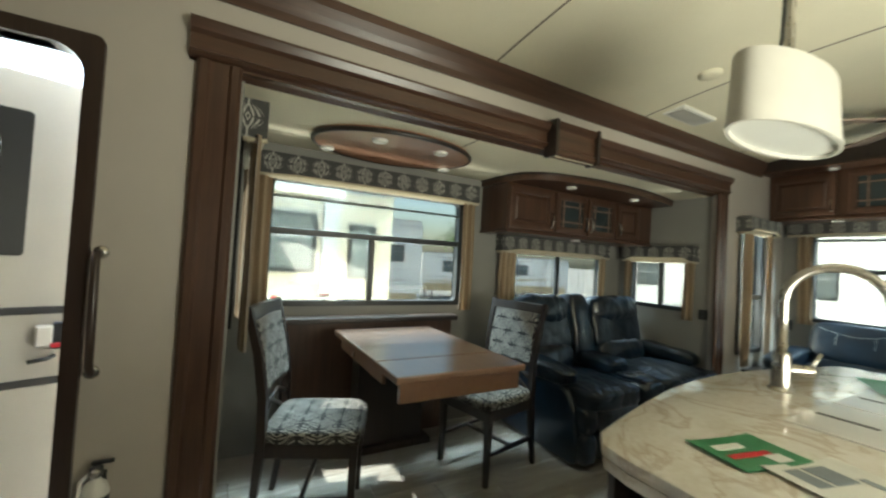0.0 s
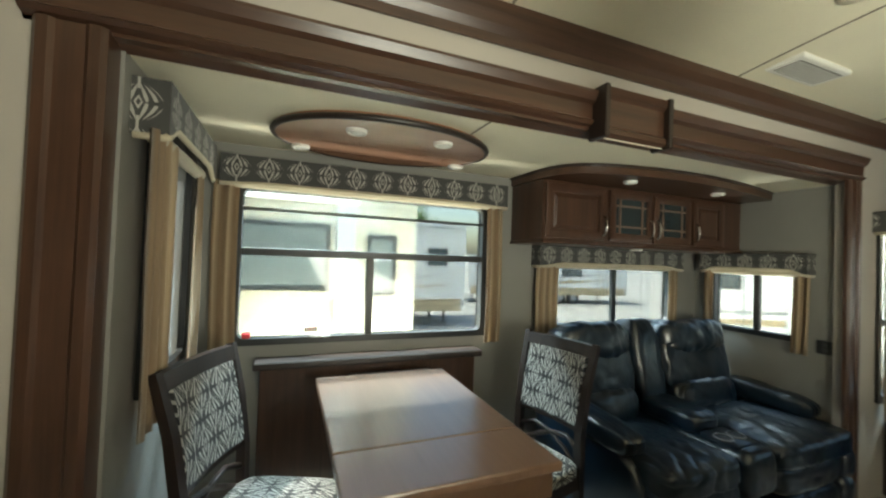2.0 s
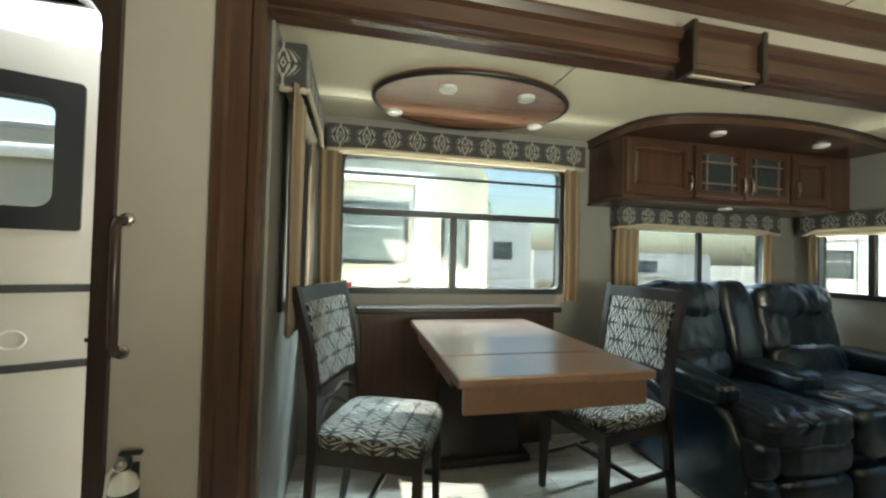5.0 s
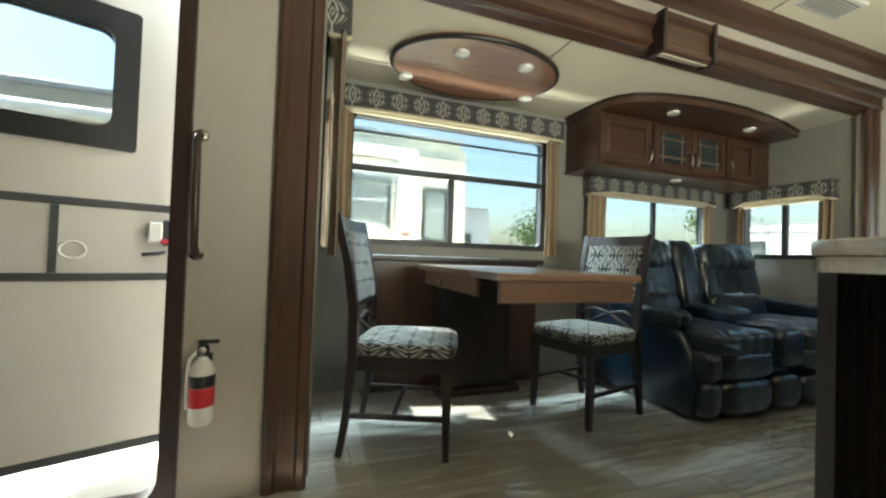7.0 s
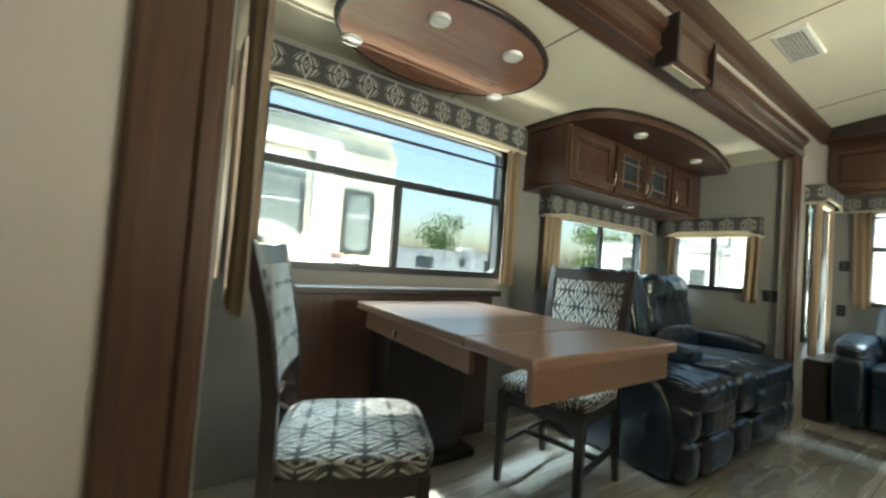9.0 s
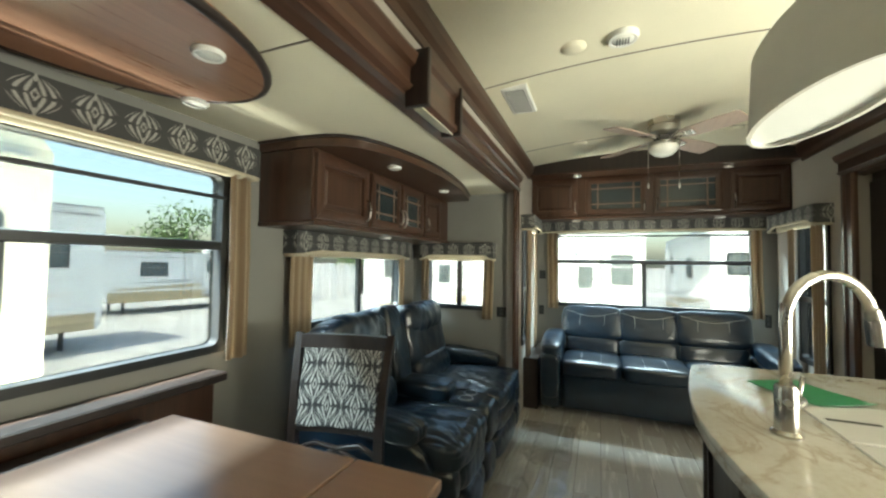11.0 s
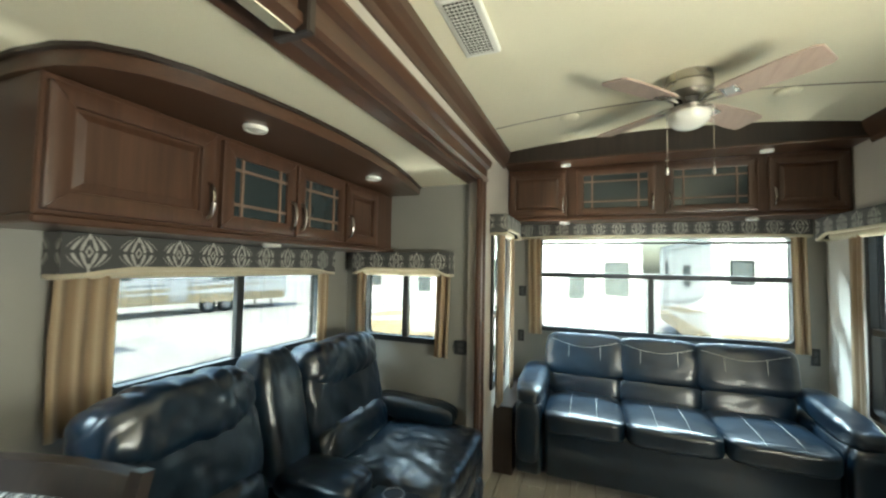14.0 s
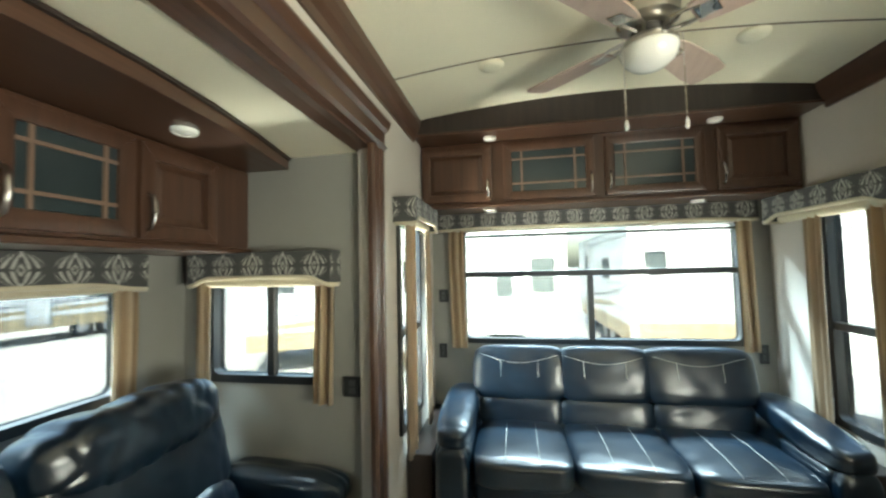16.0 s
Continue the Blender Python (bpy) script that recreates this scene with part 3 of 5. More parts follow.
sc_ = part("insect_screen", bx(XL - 0.012, XL - 0.009, W0[0] + 0.02, W0[1] - 0.02, W0[2] + 0.02, W0[3] - 0.02), scr, w4, "fine grey insect screen")
window("window_5", 0, XR, 1, W4, "wide black-framed rear window above the sofa", rail=1.375, post=0.79, shade=1.645)
window("window_6", 1, YM, 1, W5, "narrow black-framed side window", rail=1.09)
window("window_7", 1, YR, -1, W5, "narrow tall black-framed side window beside the sofa", rail=1.09)
part("handle", tube(bm_new(), [(0.83, YW - 0.02, 0.958), (0.84, YW - 0.04, 0.956), (0.92, YW - 0.045, 0.955), (0.95, YW - 0.02, 0.958)], 0.006, 8), M_NICKEL, w1, "small metal latch handle", smooth=True)
part("exit_label", bx(0.808, 0.872, YW - 0.0005, YW + 0.0185, 0.976, 1.004), plain("label_white", (0.75, 0.72, 0.7), 0.5, var=0.03), w1, "white exit sticker")
M_RED = plain("red_plastic", (0.55, 0.02, 0.03), 0.4, var=0.08)


def word(text, size, m, parent, name, material):
    """Lettering as a thin mesh."""
    cu = bpy.data.curves.new(name, "FONT")
    cu.body, cu.size, cu.extrude, cu.align_x, cu.align_y = text, size, 0.0006, "CENTER", "CENTER"
    tmp = bpy.data.objects.new(name, cu)
    scene.collection.objects.link(tmp)
    me = bpy.data.meshes.new_from_object(tmp.evaluated_get(bpy.context.evaluated_depsgraph_get()))
    bpy.data.objects.remove(tmp)
    bm = bm_new()
    bm.from_mesh(me)
    bm.transform(m)
    bpy.data.meshes.remove(me)
    return part(name, bm, material, parent)


word("EXIT", 0.021, pose(0.84, YW - 0.0015, 0.990, 90, 0, 0), w1, "lettering", M_RED)
part("latch", bx(0.505, 0.545, YW - 0.03, YW - 0.004, 0.955, 0.985, bev=0.006), M_RED, w1, "red emergency latch")


# ---- curtains and valances ----
def lay(axis, face, s, u, d, z):
    """A place at u along a wall, d into the room from it; s is the side of the open air."""
    return (face - s * d, u, z) if axis == 0 else (u, face - s * d, z)


def curtain(axis, face, s, u0, u1, z0, z1, folds, label, d=0.04, gather=0.0):
    bm = bm_new()
    nu, nz = folds * 8, 12
    uv = bm.loops.layers.uv.new("UVMap")
    sides = []
    for off in (0.0, 0.004):
        g = []
        for j in range(nz + 1):
            h = j / nz
            z = z0 + (z1 - z0) * h
            row = []
            for i in range(nu + 1):
                k = i / nu
                amp = 0.016 * (0.8 + 0.5 * noise.noise(Vector((k * 3 + u0 * 5, h * 1.5, u1))))
                ph = 2 * math.pi * folds * k + 0.5 * noise.noise(Vector((k * 2, h * 2.2, u0 * 9)))
                mid = (u0 + u1) / 2
                u = u0 + (u1 - u0) * k
                u = mid + (u - mid) * (1 - gather * (1 - h)) + 0.006 * math.sin(h * 3 + u0 * 7)
                row.append((bm.verts.new(lay(axis, face, s, u, d + off + amp * math.sin(ph), z)), (k * (u1 - u0) * 2.0 + u0, z)))
            g.append(row)
        sides.append(g)
    def quad(a, b, c, e):
        f = bm.faces.new([q[0] for q in (a, b, c, e)])
        for l, q in zip(f.loops, (a, b, c, e)):
            l[uv].uv = q[1]
        f.smooth = True
    for g in sides:
        for j in range(nz):
            for i in range(nu):
                quad(g[j][i], g[j][i + 1], g[j + 1][i + 1], g[j + 1][i])
    A, B = sides
    for i in range(nu):
        quad(A[0][i], A[0][i + 1], B[0][i + 1], B[0][i])
    for j in range(nz):
        for i in (0, nu):
            quad(A[j][i], A[j + 1][i], B[j + 1][i], B[j][i])
    ob = part("curtain", bm, M_CURTAIN)
    return tagged(ob, label, "curtain", "striped window curtains")


def valance(axis, face, s, u0, u1, z0, z1, d, label, arch=0.03, ends=(True, True)):
    t = thing("valance", label, "valance", "damask window valances", at=lay(axis, face, s, u0, 0, z0))
    n, bm = 20, bm_new()
    def low(k):
        e = min(k, 1 - k) / 0.16
        return z0 + arch * (1 if e >= 1 else (0.5 - 0.5 * math.cos(math.pi * max(0.0, e))))
    pts = [(u0 + (u1 - u0) * i / n, low(i / n)) for i in range(n + 1)] + [(u1, z1), (u0, z1)]
    a, b = sorted((face - s * d, face - s * (d - 0.018)))
    extrude(bm, pts, axis, a, b)
    for k, u in enumerate((u0, u1)):
        if ends[k]:
            v0, v1 = sorted((u, u + (0.018 if k == 0 else -0.018)))
            q0, q1 = sorted((face - s * 0.002, face - s * (d - 0.018)))
            box(bm, *((q0, q1, v0, v1) if axis == 0 else (v0, v1, q0, q1)), z0, z1)
    bmesh.ops.recalc_face_normals(bm, faces=bm.faces[:])
    bm.normal_update()
    def uvf(co, nn):
        along, deep = (co.y, co.x) if axis == 0 else (co.x, co.y)
        return ((along - u0) if abs(nn[axis]) > 0.5 else (deep - face) + 0.052, co.z - (z0 + z1) / 2 - 0.008)
    uv_sheet(bm, uvf)
    part("fabric_board", bm, M_VALANCE, t)
    trim = bm_new()
    line = [lay(axis, face, s, u0 + (u1 - u0) * i / n, d - 0.008, low(i / n) - 0.004) for i in range(n + 1)]
    tube(trim, line, 0.011, 8)
    for k, u in enumerate((u0, u1)):
        if ends[k]:
            tube(trim, [lay(axis, face, s, u + (0.008 if k == 0 else -0.008), 0.01, z0 - 0.004), lay(axis, face, s, u + (0.008 if k == 0 else -0.008), d - 0.012, z0 - 0.004)], 0.011, 8)
    # added unseen board: keeps the window lamps from streaking the ceiling
    q0, q1 = sorted((face - s * 0.002, face - s * (d - 0.019)))
    e0, e1 = u0 + (0.019 if ends[0] else 0.0), u1 - (0.019 if ends[1] else 0.0)
    part("light_stop", box(bm_new(), *((q0, q1, e0, e1) if axis == 0 else (e0, e1, q0, q1)), z1 - 0.014, z1 - 0.002), M_ESP, t, "dark board added over the pelmet to block window lamp light")
    part("piping", trim, M_CREAM, t, "cream piping", smooth=True)
    # cream roll of the raised day blind
    roll = lathe(bm_new(), [(0.018, 0), (0.026, 0.004), (0.026, u1 - u0 - 0.124), (0.018, u1 - u0 - 0.12)], (0, 0, 0), 12, 0)
    roll.transform(Matrix.Translation((u0 + 0.06, face - s * (d * 0.45), z0 + 0.012)) if axis == 1 else Matrix.Translation((face - s * (d * 0.45), u0 + 0.06, z0 + 0.012)) @ pose(0, 0, 0, 0, 0, 90))
    part("blind_roll", roll, M_CREAM, t, "cream rolled blind", smooth=40)
    return t


valance(1, YW, 1, 0.385, 1.99, 1.735, 1.875, 0.1, "charcoal and ivory damask valance above the dinette window", 0.012, ends=(False, True))
valance(1, YW, 1, 2.25, 3.6, 1.375, 1.51, 0.1, "charcoal and ivory damask valance under the wall cabinets", 0.025)
valance(0, XE, 1, 2.05, 2.74, 1.375, 1.515, 0.1, "short damask valance over the small window", 0.035, ends=(True, False))
valance(0, XL, -1, 1.99, 2.75, 1.735, 1.90, 0.1, "damask valance with arched lower edge over the side window", 0.05, ends=(True, False))
valance(0, XR, 1, -0.2, 1.82, 1.695, 1.805, 0.1, "long damask valance over the rear window", 0.01)
valance(1, YM, 1, 4.12, 4.68, 1.66, 1.79, 0.12, "short damask valance beside the slide-out", 0.035)
valance(1, YR, -1, 4.12, 4.92, 1.66, 1.80, 0.12, "damask valance over the narrow side window", 0.035)
LC = "gold-brown striped curtain hanging beside a window"
curtain(1, YW, 1, 0.36, 0.475, 0.9, 1.75, 2, LC, 0.05)
curtain(1, YW, 1, 1.875, 1.985, 0.88, 1.75, 2, LC, 0.05)
curtain(1, YW, 1, 2.26, 2.44, 0.86, 1.39, 3, LC, 0.05)
curtain(1, YW, 1, 3.5, 3.6, 0.86, 1.39, 2, LC, 0.05)
curtain(0, XE, 1, 2.06, 2.15, 0.86, 1.39, 2, LC, 0.05)
curtain(0, XE, 1, 2.66, 2.73, 0.86, 1.39, 2, LC, 0.05)
curtain(0, XL, -1, 1.975, 2.25, 0.84, 1.75, 4, "wide gold-brown striped curtain beside the dinette chair", 0.06)
curtain(0, XL, -1, 2.62, 2.74, 0.88, 1.75, 2, LC, 0.05)
curtain(0, XR, 1, -0.19, -0.1, 0.86, 1.71, 2, LC, 0.05)
curtain(0, XR, 1, 1.64, 1.75, 0.86, 1.71, 2, LC, 0.05)
for yy, ss in ((YM, 1), (YR, -1)):
    curtain(1, yy, ss, 4.13, 4.3, 0.5, 1.68, 3, "long gold-brown striped curtain beside the sofa", 0.06)
    curtain(1, yy, ss, 4.56, 4.68, 0.5, 1.68, 2, "long gold-brown striped curtain beside the sofa", 0.06)


# ---- entry door, ajar ----
M_DOORF = plain("door_white_fibreglass", (0.56, 0.535, 0.48), 0.4, var=0.04, scale=4.0, bmp=0.06)
M_DARKTRIM = plain("dark_grey_trim", (0.05, 0.05, 0.052), 0.5, var=0.12)
dj = thing("door_jamb", "dark wooden entry door frame set in the side wall", "door frame", kind="structure", at=(DOOR[1], YM, 0))
part("frame", ring(bm_new(), 1, DOOR[0] - 0.045, DOOR[1] + 0.045, -0.03, DOOR[3] + 0.05, 0.05, 0.09, YM - 0.02, YM + 0.075), M_JAMB, dj, smooth=40)
TURN_D = 20.0
d = thing("door_1", "white fibreglass entry door standing ajar with dark rails", "door", kind="structure", at=(DOOR[0] + 0.02, YM + 0.085, 0), turn=TURN_D)
LW, LZ0, LZ1 = 0.67, 0.12, 1.86
W = (0.1, 0.47, 1.25, 1.67)
def leaf():
    b = bm_new()
    us, zs = [0, W[0], W[1], LW], [LZ0, W[2], W[3], LZ1]
    for i in range(3):
        for j in range(3):
            if (i, j) != (1, 1):
                box(b, us[i], us[i + 1], 0.0, 0.045, zs[j], zs[j + 1])
    bmesh.ops.remove_doubles(b, verts=b.verts[:], dist=1e-4)
    kill = [f for f in b.faces if all(len(e.link_faces) > 2 for e in f.edges)]
    bmesh.ops.delete(b, geom=kill, context="FACES_ONLY")
    return b
part("leaf", leaf(), M_DOORF, d, local=True)
part("window_frame", ring(bm_new(), 1, W[0] - 0.05, W[1] + 0.05, W[2] - 0.05, W[3] + 0.05, 0.075, 0.05, -0.018, 0.06), M_BLACK, d, "black rubber door window frame", local=True, smooth=40)
p = part("pane", bx(W[0] - 0.01, W[1] + 0.01, 0.02, 0.025, W[2] - 0.01, W[3] + 0.01), M_GLASS, d, local=True)
p.visible_shadow = False
for z in (0.735, 1.0):
    part("door_rail", bx(0.0, LW, -0.007, 0.001, z - 0.014, z + 0.014, bev=0.003), M_DARKTRIM, d, local=True)
part("door_rail", bx(0.3, 0.322, -0.006, 0.001, 0.75, 0.985), M_DARKTRIM, d, local=True)
part("edge_trim", bx(-0.004, LW + 0.004, -0.004, 0.049, LZ0 - 0.03, LZ0), M_DARKTRIM, d, local=True)
lk = part("lock", bx(0.565, 0.612, -0.03, -0.001, 0.865, 0.945, bev=0.006), M_WHITE, d, "cream and black door lock", local=True)
part("lock_plate", bx(0.612, 0.668, -0.026, -0.001, 0.855, 0.955, bev=0.005), M_BLACK, lk, local=True)
part("latch", bx(0.606, 0.655, -0.036, -0.027, 0.862, 0.88, bev=0.003), M_RED, lk, "red latch", local=True)
part("lever", tube(bm_new(), [(0.62, -0.02, 0.83), (0.6, -0.04, 0.825), (0.55, -0.045, 0.82)], 0.008, 8), M_BLACK, lk, local=True, smooth=True)
g = [(0.36 + 0.035 * math.cos(a / 12 * math.pi), -0.004, 0.83 + 0.03 * math.sin(a / 12 * math.pi)) for a in range(24)]
part("ring_pull", tube(bm_new(), g + g[:1], 0.004, 6), M_WHITE, d, "pale ring", local=True, smooth=True)

# step and landing below the door, seen through it
st = thing("entry_step", "dark ribbed metal entry step outside the door", "step", at=(-0.55, 2.2, -0.45))
part("tread", bx(-0.92, -0.15, 1.98, 2.3, -0.3, -0.26, bev=0.006), M_DARKTRIM, st)
for k in range(5):
    part("rib", bx(-0.9, -0.17, 2.02 + k * 0.055, 2.035 + k * 0.055, -0.262, -0.254, bev=0.002), M_NICKEL, st)
for x in (-0.88, -0.22):
    part("bracket", bx(x, x + 0.03, 1.96, 2.0, GROUND, -0.26), M_DARKTRIM, st)

gh = thing("grab_handle", "long dark grab handle fixed beside the entry door", "handle", at=(-0.115, YM, 0.8))
part("rod", tube(bm_new(), [(-0.115, YM - 0.004, 0.83), (-0.115, YM - 0.035, 0.835), (-0.116, YM - 0.05, 0.86), (-0.118, YM - 0.05, 1.03), (-0.12, YM - 0.05, 1.2), (-0.122, YM - 0.035, 1.228), (-0.122, YM - 0.004, 1.232)], 0.013, 12), M_JAMB, gh, smooth=True)
for z in (0.83, 1.232):
    part("mount", lathe(bm_new(), [(0.001, -0.008), (0.02, -0.006), (0.022, 0)], (-0.118, YM, z), 14, 1), M_NICKEL, gh, "nickel mount", smooth=True)

fx = thing("fire_extinguisher", "small white fire extinguisher with red label hung by the door", "extinguisher", at=(-0.075, YM - 0.05, 0.27))
c = (-0.075, YM - 0.045, 0.0)
part("bottle", lathe(bm_new(), [(0.03, 0.28), (0.036, 0.29), (0.037, 0.45), (0.03, 0.475), (0.014, 0.49), (0.014, 0.5)], c, 20), M_WHITE, fx, smooth=50)
part("label_band", lathe(bm_new(), [(0.0376, 0.34), (0.038, 0.341), (0.038, 0.4), (0.0376, 0.401)], c, 20), M_RED, fx, "red label band", smooth=50)
part("label_band", lathe(bm_new(), [(0.0376, 0.402), (0.038, 0.403), (0.038, 0.44), (0.0376, 0.441)], c, 20), M_BLACK, fx, "black label band", smooth=50)
part("hose", tube(bm_new(), [(-0.09, YM - 0.05, 0.515), (-0.112, YM - 0.052, 0.49), (-0.117, YM - 0.05, 0.42), (-0.116, YM - 0.048, 0.33)], 0.006, 8), M_WHITE, fx, "pale discharge hose", smooth=True)
part("valve", lathe(bm_new(), [(0.016, 0.5), (0.018, 0.505), (0.018, 0.53), (0.008, 0.54)], c, 14), M_BLACK, fx, smooth=50)
part("lever", bx(-0.09, -0.03, YM - 0.053, YM - 0.037, 0.54, 0.552, bev=0.003), M_BLACK, fx)
part("gauge", lathe(bm_new(), [(0.012, -0.03), (0.014, -0.028), (0.014, -0.015)], (-0.075, YM - 0.045, 0.52), 14, 1), M_NICKEL, fx, smooth=50)
part("wall_bracket", bx(-0.095, -0.055, YM - 0.012, YM - 0.001, 0.3, 0.5, bev=0.002), M_BLACK, fx)


# ---- cabinets ----
def cab_door(t, u0, u1, z0, z1, glazed, handle, wood_m=M_WOODZ):
    """A framed door on the front plane y = 0 of a thing's own space, facing -y; handle: -1 at its u0 side, 1 at u1."""
    w, dp = 0.052, 0.02
    b = ring(bm_new(), 1, u0, u1, z0, z1, w, 0.003, -dp, -0.0005)
    bmesh.ops.bevel(b, geom=[e for e in b.edges if e.calc_face_angle(0) > 1.0 and abs(e.verts[0].co.y + dp) < 1e-4 and abs(e.verts[1].co.y + dp) < 1e-4], offset=0.004, segments=2, affect="EDGES", profile=0.5)
    dr = part("door", b, wood_m, t, local=True, smooth=35)
    iu0, iu1, iz0, iz1 = u0 + w, u1 - w, z0 + w, z1 - w
    if glazed:
        part("glass_pane", bx(iu0 - 0.004, iu1 + 0.004, -0.009, -0.006, iz0 - 0.004, iz1 + 0.004), M_CABGLASS, dr, "dark frosted glass", local=True)
        gx, gz = (iu1 - iu0) * 0.14, (iz1 - iz0) * 0.2
        for u in (iu0 + gx, iu1 - gx):
            part("muntin", bx(u - 0.0055, u + 0.0055, -0.016, -0.009, iz0 - 0.001, iz1 + 0.001), M_MUNTIN, dr, local=True)
        for z in (iz0 + gz, iz1 - gz):
            part("muntin", bx(iu0 - 0.001, iu1 + 0.001, -0.0155, -0.0095, z - 0.0055, z + 0.0055), M_MUNTIN, dr, local=True)
    else:
        b = bm_new()
        q = [(iu0 - 0.002, iz0 - 0.002, -0.004), (iu1 + 0.002, iz0 - 0.002, -0.004), (iu1 + 0.002, iz1 + 0.002, -0.004), (iu0 - 0.002, iz1 + 0.002, -0.004)]
        loops = []
        for off, y in ((0.0, -0.001), (0.0, -0.006), (0.01, -0.006), (0.03, -0.014), (0.034, -0.014)):
            loops.append([b.verts.new((x + (off if x < (u0 + u1) / 2 else -off), y, z + (off if z < (z0 + z1) / 2 else -off))) for x, z, _ in q])
        for l0, l1 in zip(loops, loops[1:]):
            for i in range(4):
                b.faces.new((l0[i], l0[(i + 1) % 4], l1[(i + 1) % 4], l1[i]))
        b.faces.new(loops[-1])
        b.faces.new(loops[0][::-1])
        bmesh.ops.recalc_face_normals(b, faces=b.faces[:])
        part("panel", b, wood_m, dr, local=True)
    hu, hz = (u1 - 0.024 if handle > 0 else u0 + 0.024), z0 + 0.03
    pts = [(hu, -dp, hz), (hu, -dp - 0.016, hz + 0.006), (hu, -dp - 0.026, hz + 0.03), (hu, -dp - 0.03, hz + 0.06), (hu, -dp - 0.026, hz + 0.09), (hu, -dp - 0.016, hz + 0.114), (hu, -dp, hz + 0.12)]
    part("handle", tube(bm_new(), pts, [0.006, 0.0055, 0.0065, 0.0075, 0.0065, 0.0055, 0.006], 10), M_NICKEL, dr, "brushed nickel bow handle", local=True, smooth=True)
    return dr


M_LENS = bpy.data.materials.new("lamp_lens")
M_LENS.use_nodes = True
M_LENS.node_tree.nodes["Principled BSDF"].inputs["Base Color"].default_value = (0.85, 0.84, 0.78, 1)
M_LENS.node_tree.nodes["Principled BSDF"].inputs["Roughness"].default_value = 0.35
M_LENS.node_tree.nodes["Principled BSDF"].inputs["Transmission Weight"].default_value = 0.15


def puck(x, y, z, label, r=0.04, h=0.014):
    t = thing("puck_light", label, "ceiling light", "round recessed puck lights", at=(x, y, z))
    part("bezel", lathe(bm_new(), [(r, 0), (r, -h * 0.5), (r * 0.9, -h), (r * 0.72, -h), (r * 0.72, -h * 0.6)], (x, y, z), 24), M_WHITE, t, smooth=50)
    part("lens", lathe(bm_new(), [(r * 0.72, -h * 0.7), (r * 0.6, -h * 0.95), (0.001, -h * 1.05)], (x, y, z), 24), M_LENS, t, smooth=True)
    return t


FY = 2.505
oc = thing("overhead_cabinet", "cherry wood overhead cabinet with glazed middle doors", "cabinet", at=(0, FY, 0))
part("body", bx(2.08, XE - 0.004, 0.0, YW - FY - 0.003, 1.535, 1.893, bev=0.004), M_WOODZ, oc, local=True)
part("bottom_rail", bx(2.07, XE - 0.006, -0.024, YW - FY - 0.004, 1.512, 1.535, bev=0.005), M_WOODX, oc, local=True)
crown = [(2.07, YW - 0.004), (2.07, 2.6), (2.085, 2.46), (2.12, 2.37), (2.19, 2.30), (2.29, 2.25), (2.42, 2.212), (2.6, 2.18), (2.82, 2.165), (3.05, 2.168), (3.3, 2.19), (3.55, 2.23), (XE - 0.004, 2.3), (XE - 0.004, YW - 0.004)]
part("crown", extrude(bm_new(), crown, 2, 1.895, ZS - 0.001), M_WOODX, oc, "bowed wooden crown shelf", smooth=40)
part("crown_trim", extrude(bm_new(), [(x - (0.012 if x < 2.3 else 0), y - 0.012 if y < 2.8 else y) for x, y in crown], 2, 1.936, ZS - 0.002), M_ESP, oc, "dark lip", smooth=40)
for a in ((2.092, 2.545, False, 1), (2.575, 2.945, True, 1), (2.958, 3.315, True, -1), (3.335, 3.665, False, -1)):
    cab_door(oc, a[0], a[1], 1.548, 1.872, a[2], a[3])
for x in (2.565, 3.341):
    puck(x, 2.33, 1.895, "round white puck light under the cabinet crown")
puck(2.93, 2.6, 1.512, "round white puck light under the cabinet")

RX = 4.745
rc = thing("rear_overhead_cabinet", "dark cherry overhead cabinet across the rear wall", "cabinet", at=(RX, YM, 0), turn=-90)
span = YM - YR
part("body", bx(0.003, span - 0.003, 0.0, XR - RX - 0.003, 1.83, 2.232, bev=0.004), M_WOODZ, rc, local=True)
part("bottom_rail", bx(0.003, span - 0.003, -0.022, XR - RX - 0.004, 1.806, 1.83, bev=0.005), M_WOODX, rc, local=True)
for a in ((1.872, 1.42, False, 1), (1.345, 0.795, True, 1), (0.735, 0.19, True, -1), (0.125, -0.285, False, -1)):
    cab_door(rc, YM - a[0], YM - a[1], 1.845, 2.205, a[2], a[3])
b = bm_new()
ys = [YR + span * i / 24 for i in range(25)]
lowr = [(y, roof(y) + 0.015) for y in ys]
extrude(b, [(YM - 0.001, 2.245), (YR + 0.001, 2.245)] + lowr, 0, 4.545, 4.6)
sb = part("soffit_front", b, M_ESP, rc, "dark bowed fascia below the ceiling")
part("soffit", bx(4.535, XR - 0.004, YR + 0.002, YM - 0.002, 2.232, 2.246, bev=0.003), M_WOODY, rc)
for y in (1.42, 0.16):
    puck(4.66, y, 2.232, "round white puck light above the rear cabinet doors", 0.038)
    puck(4.86, y + 0.02, 1.806, "round white puck light under the rear cabinet", 0.042)

# opposite slide-out: dark wood cabinet wall
kc = thing("entertainment_cabinet", "tall dark wood cabinet filling the opposite slide-out", "cabinet", at=(3.0, YR - 0.4, 0))
part("body", bx(2.6, 3.92, YR - 0.74, YR - 0.1, 0.0, 1.995, bev=0.004), M_ESP, kc)
for k in range(3):
    part("door", bx(2.62 + k * 0.435, 3.04 + k * 0.435, YR - 0.1, YR - 0.08, 0.1, 1.9, bev=0.006), M_ESP, kc)


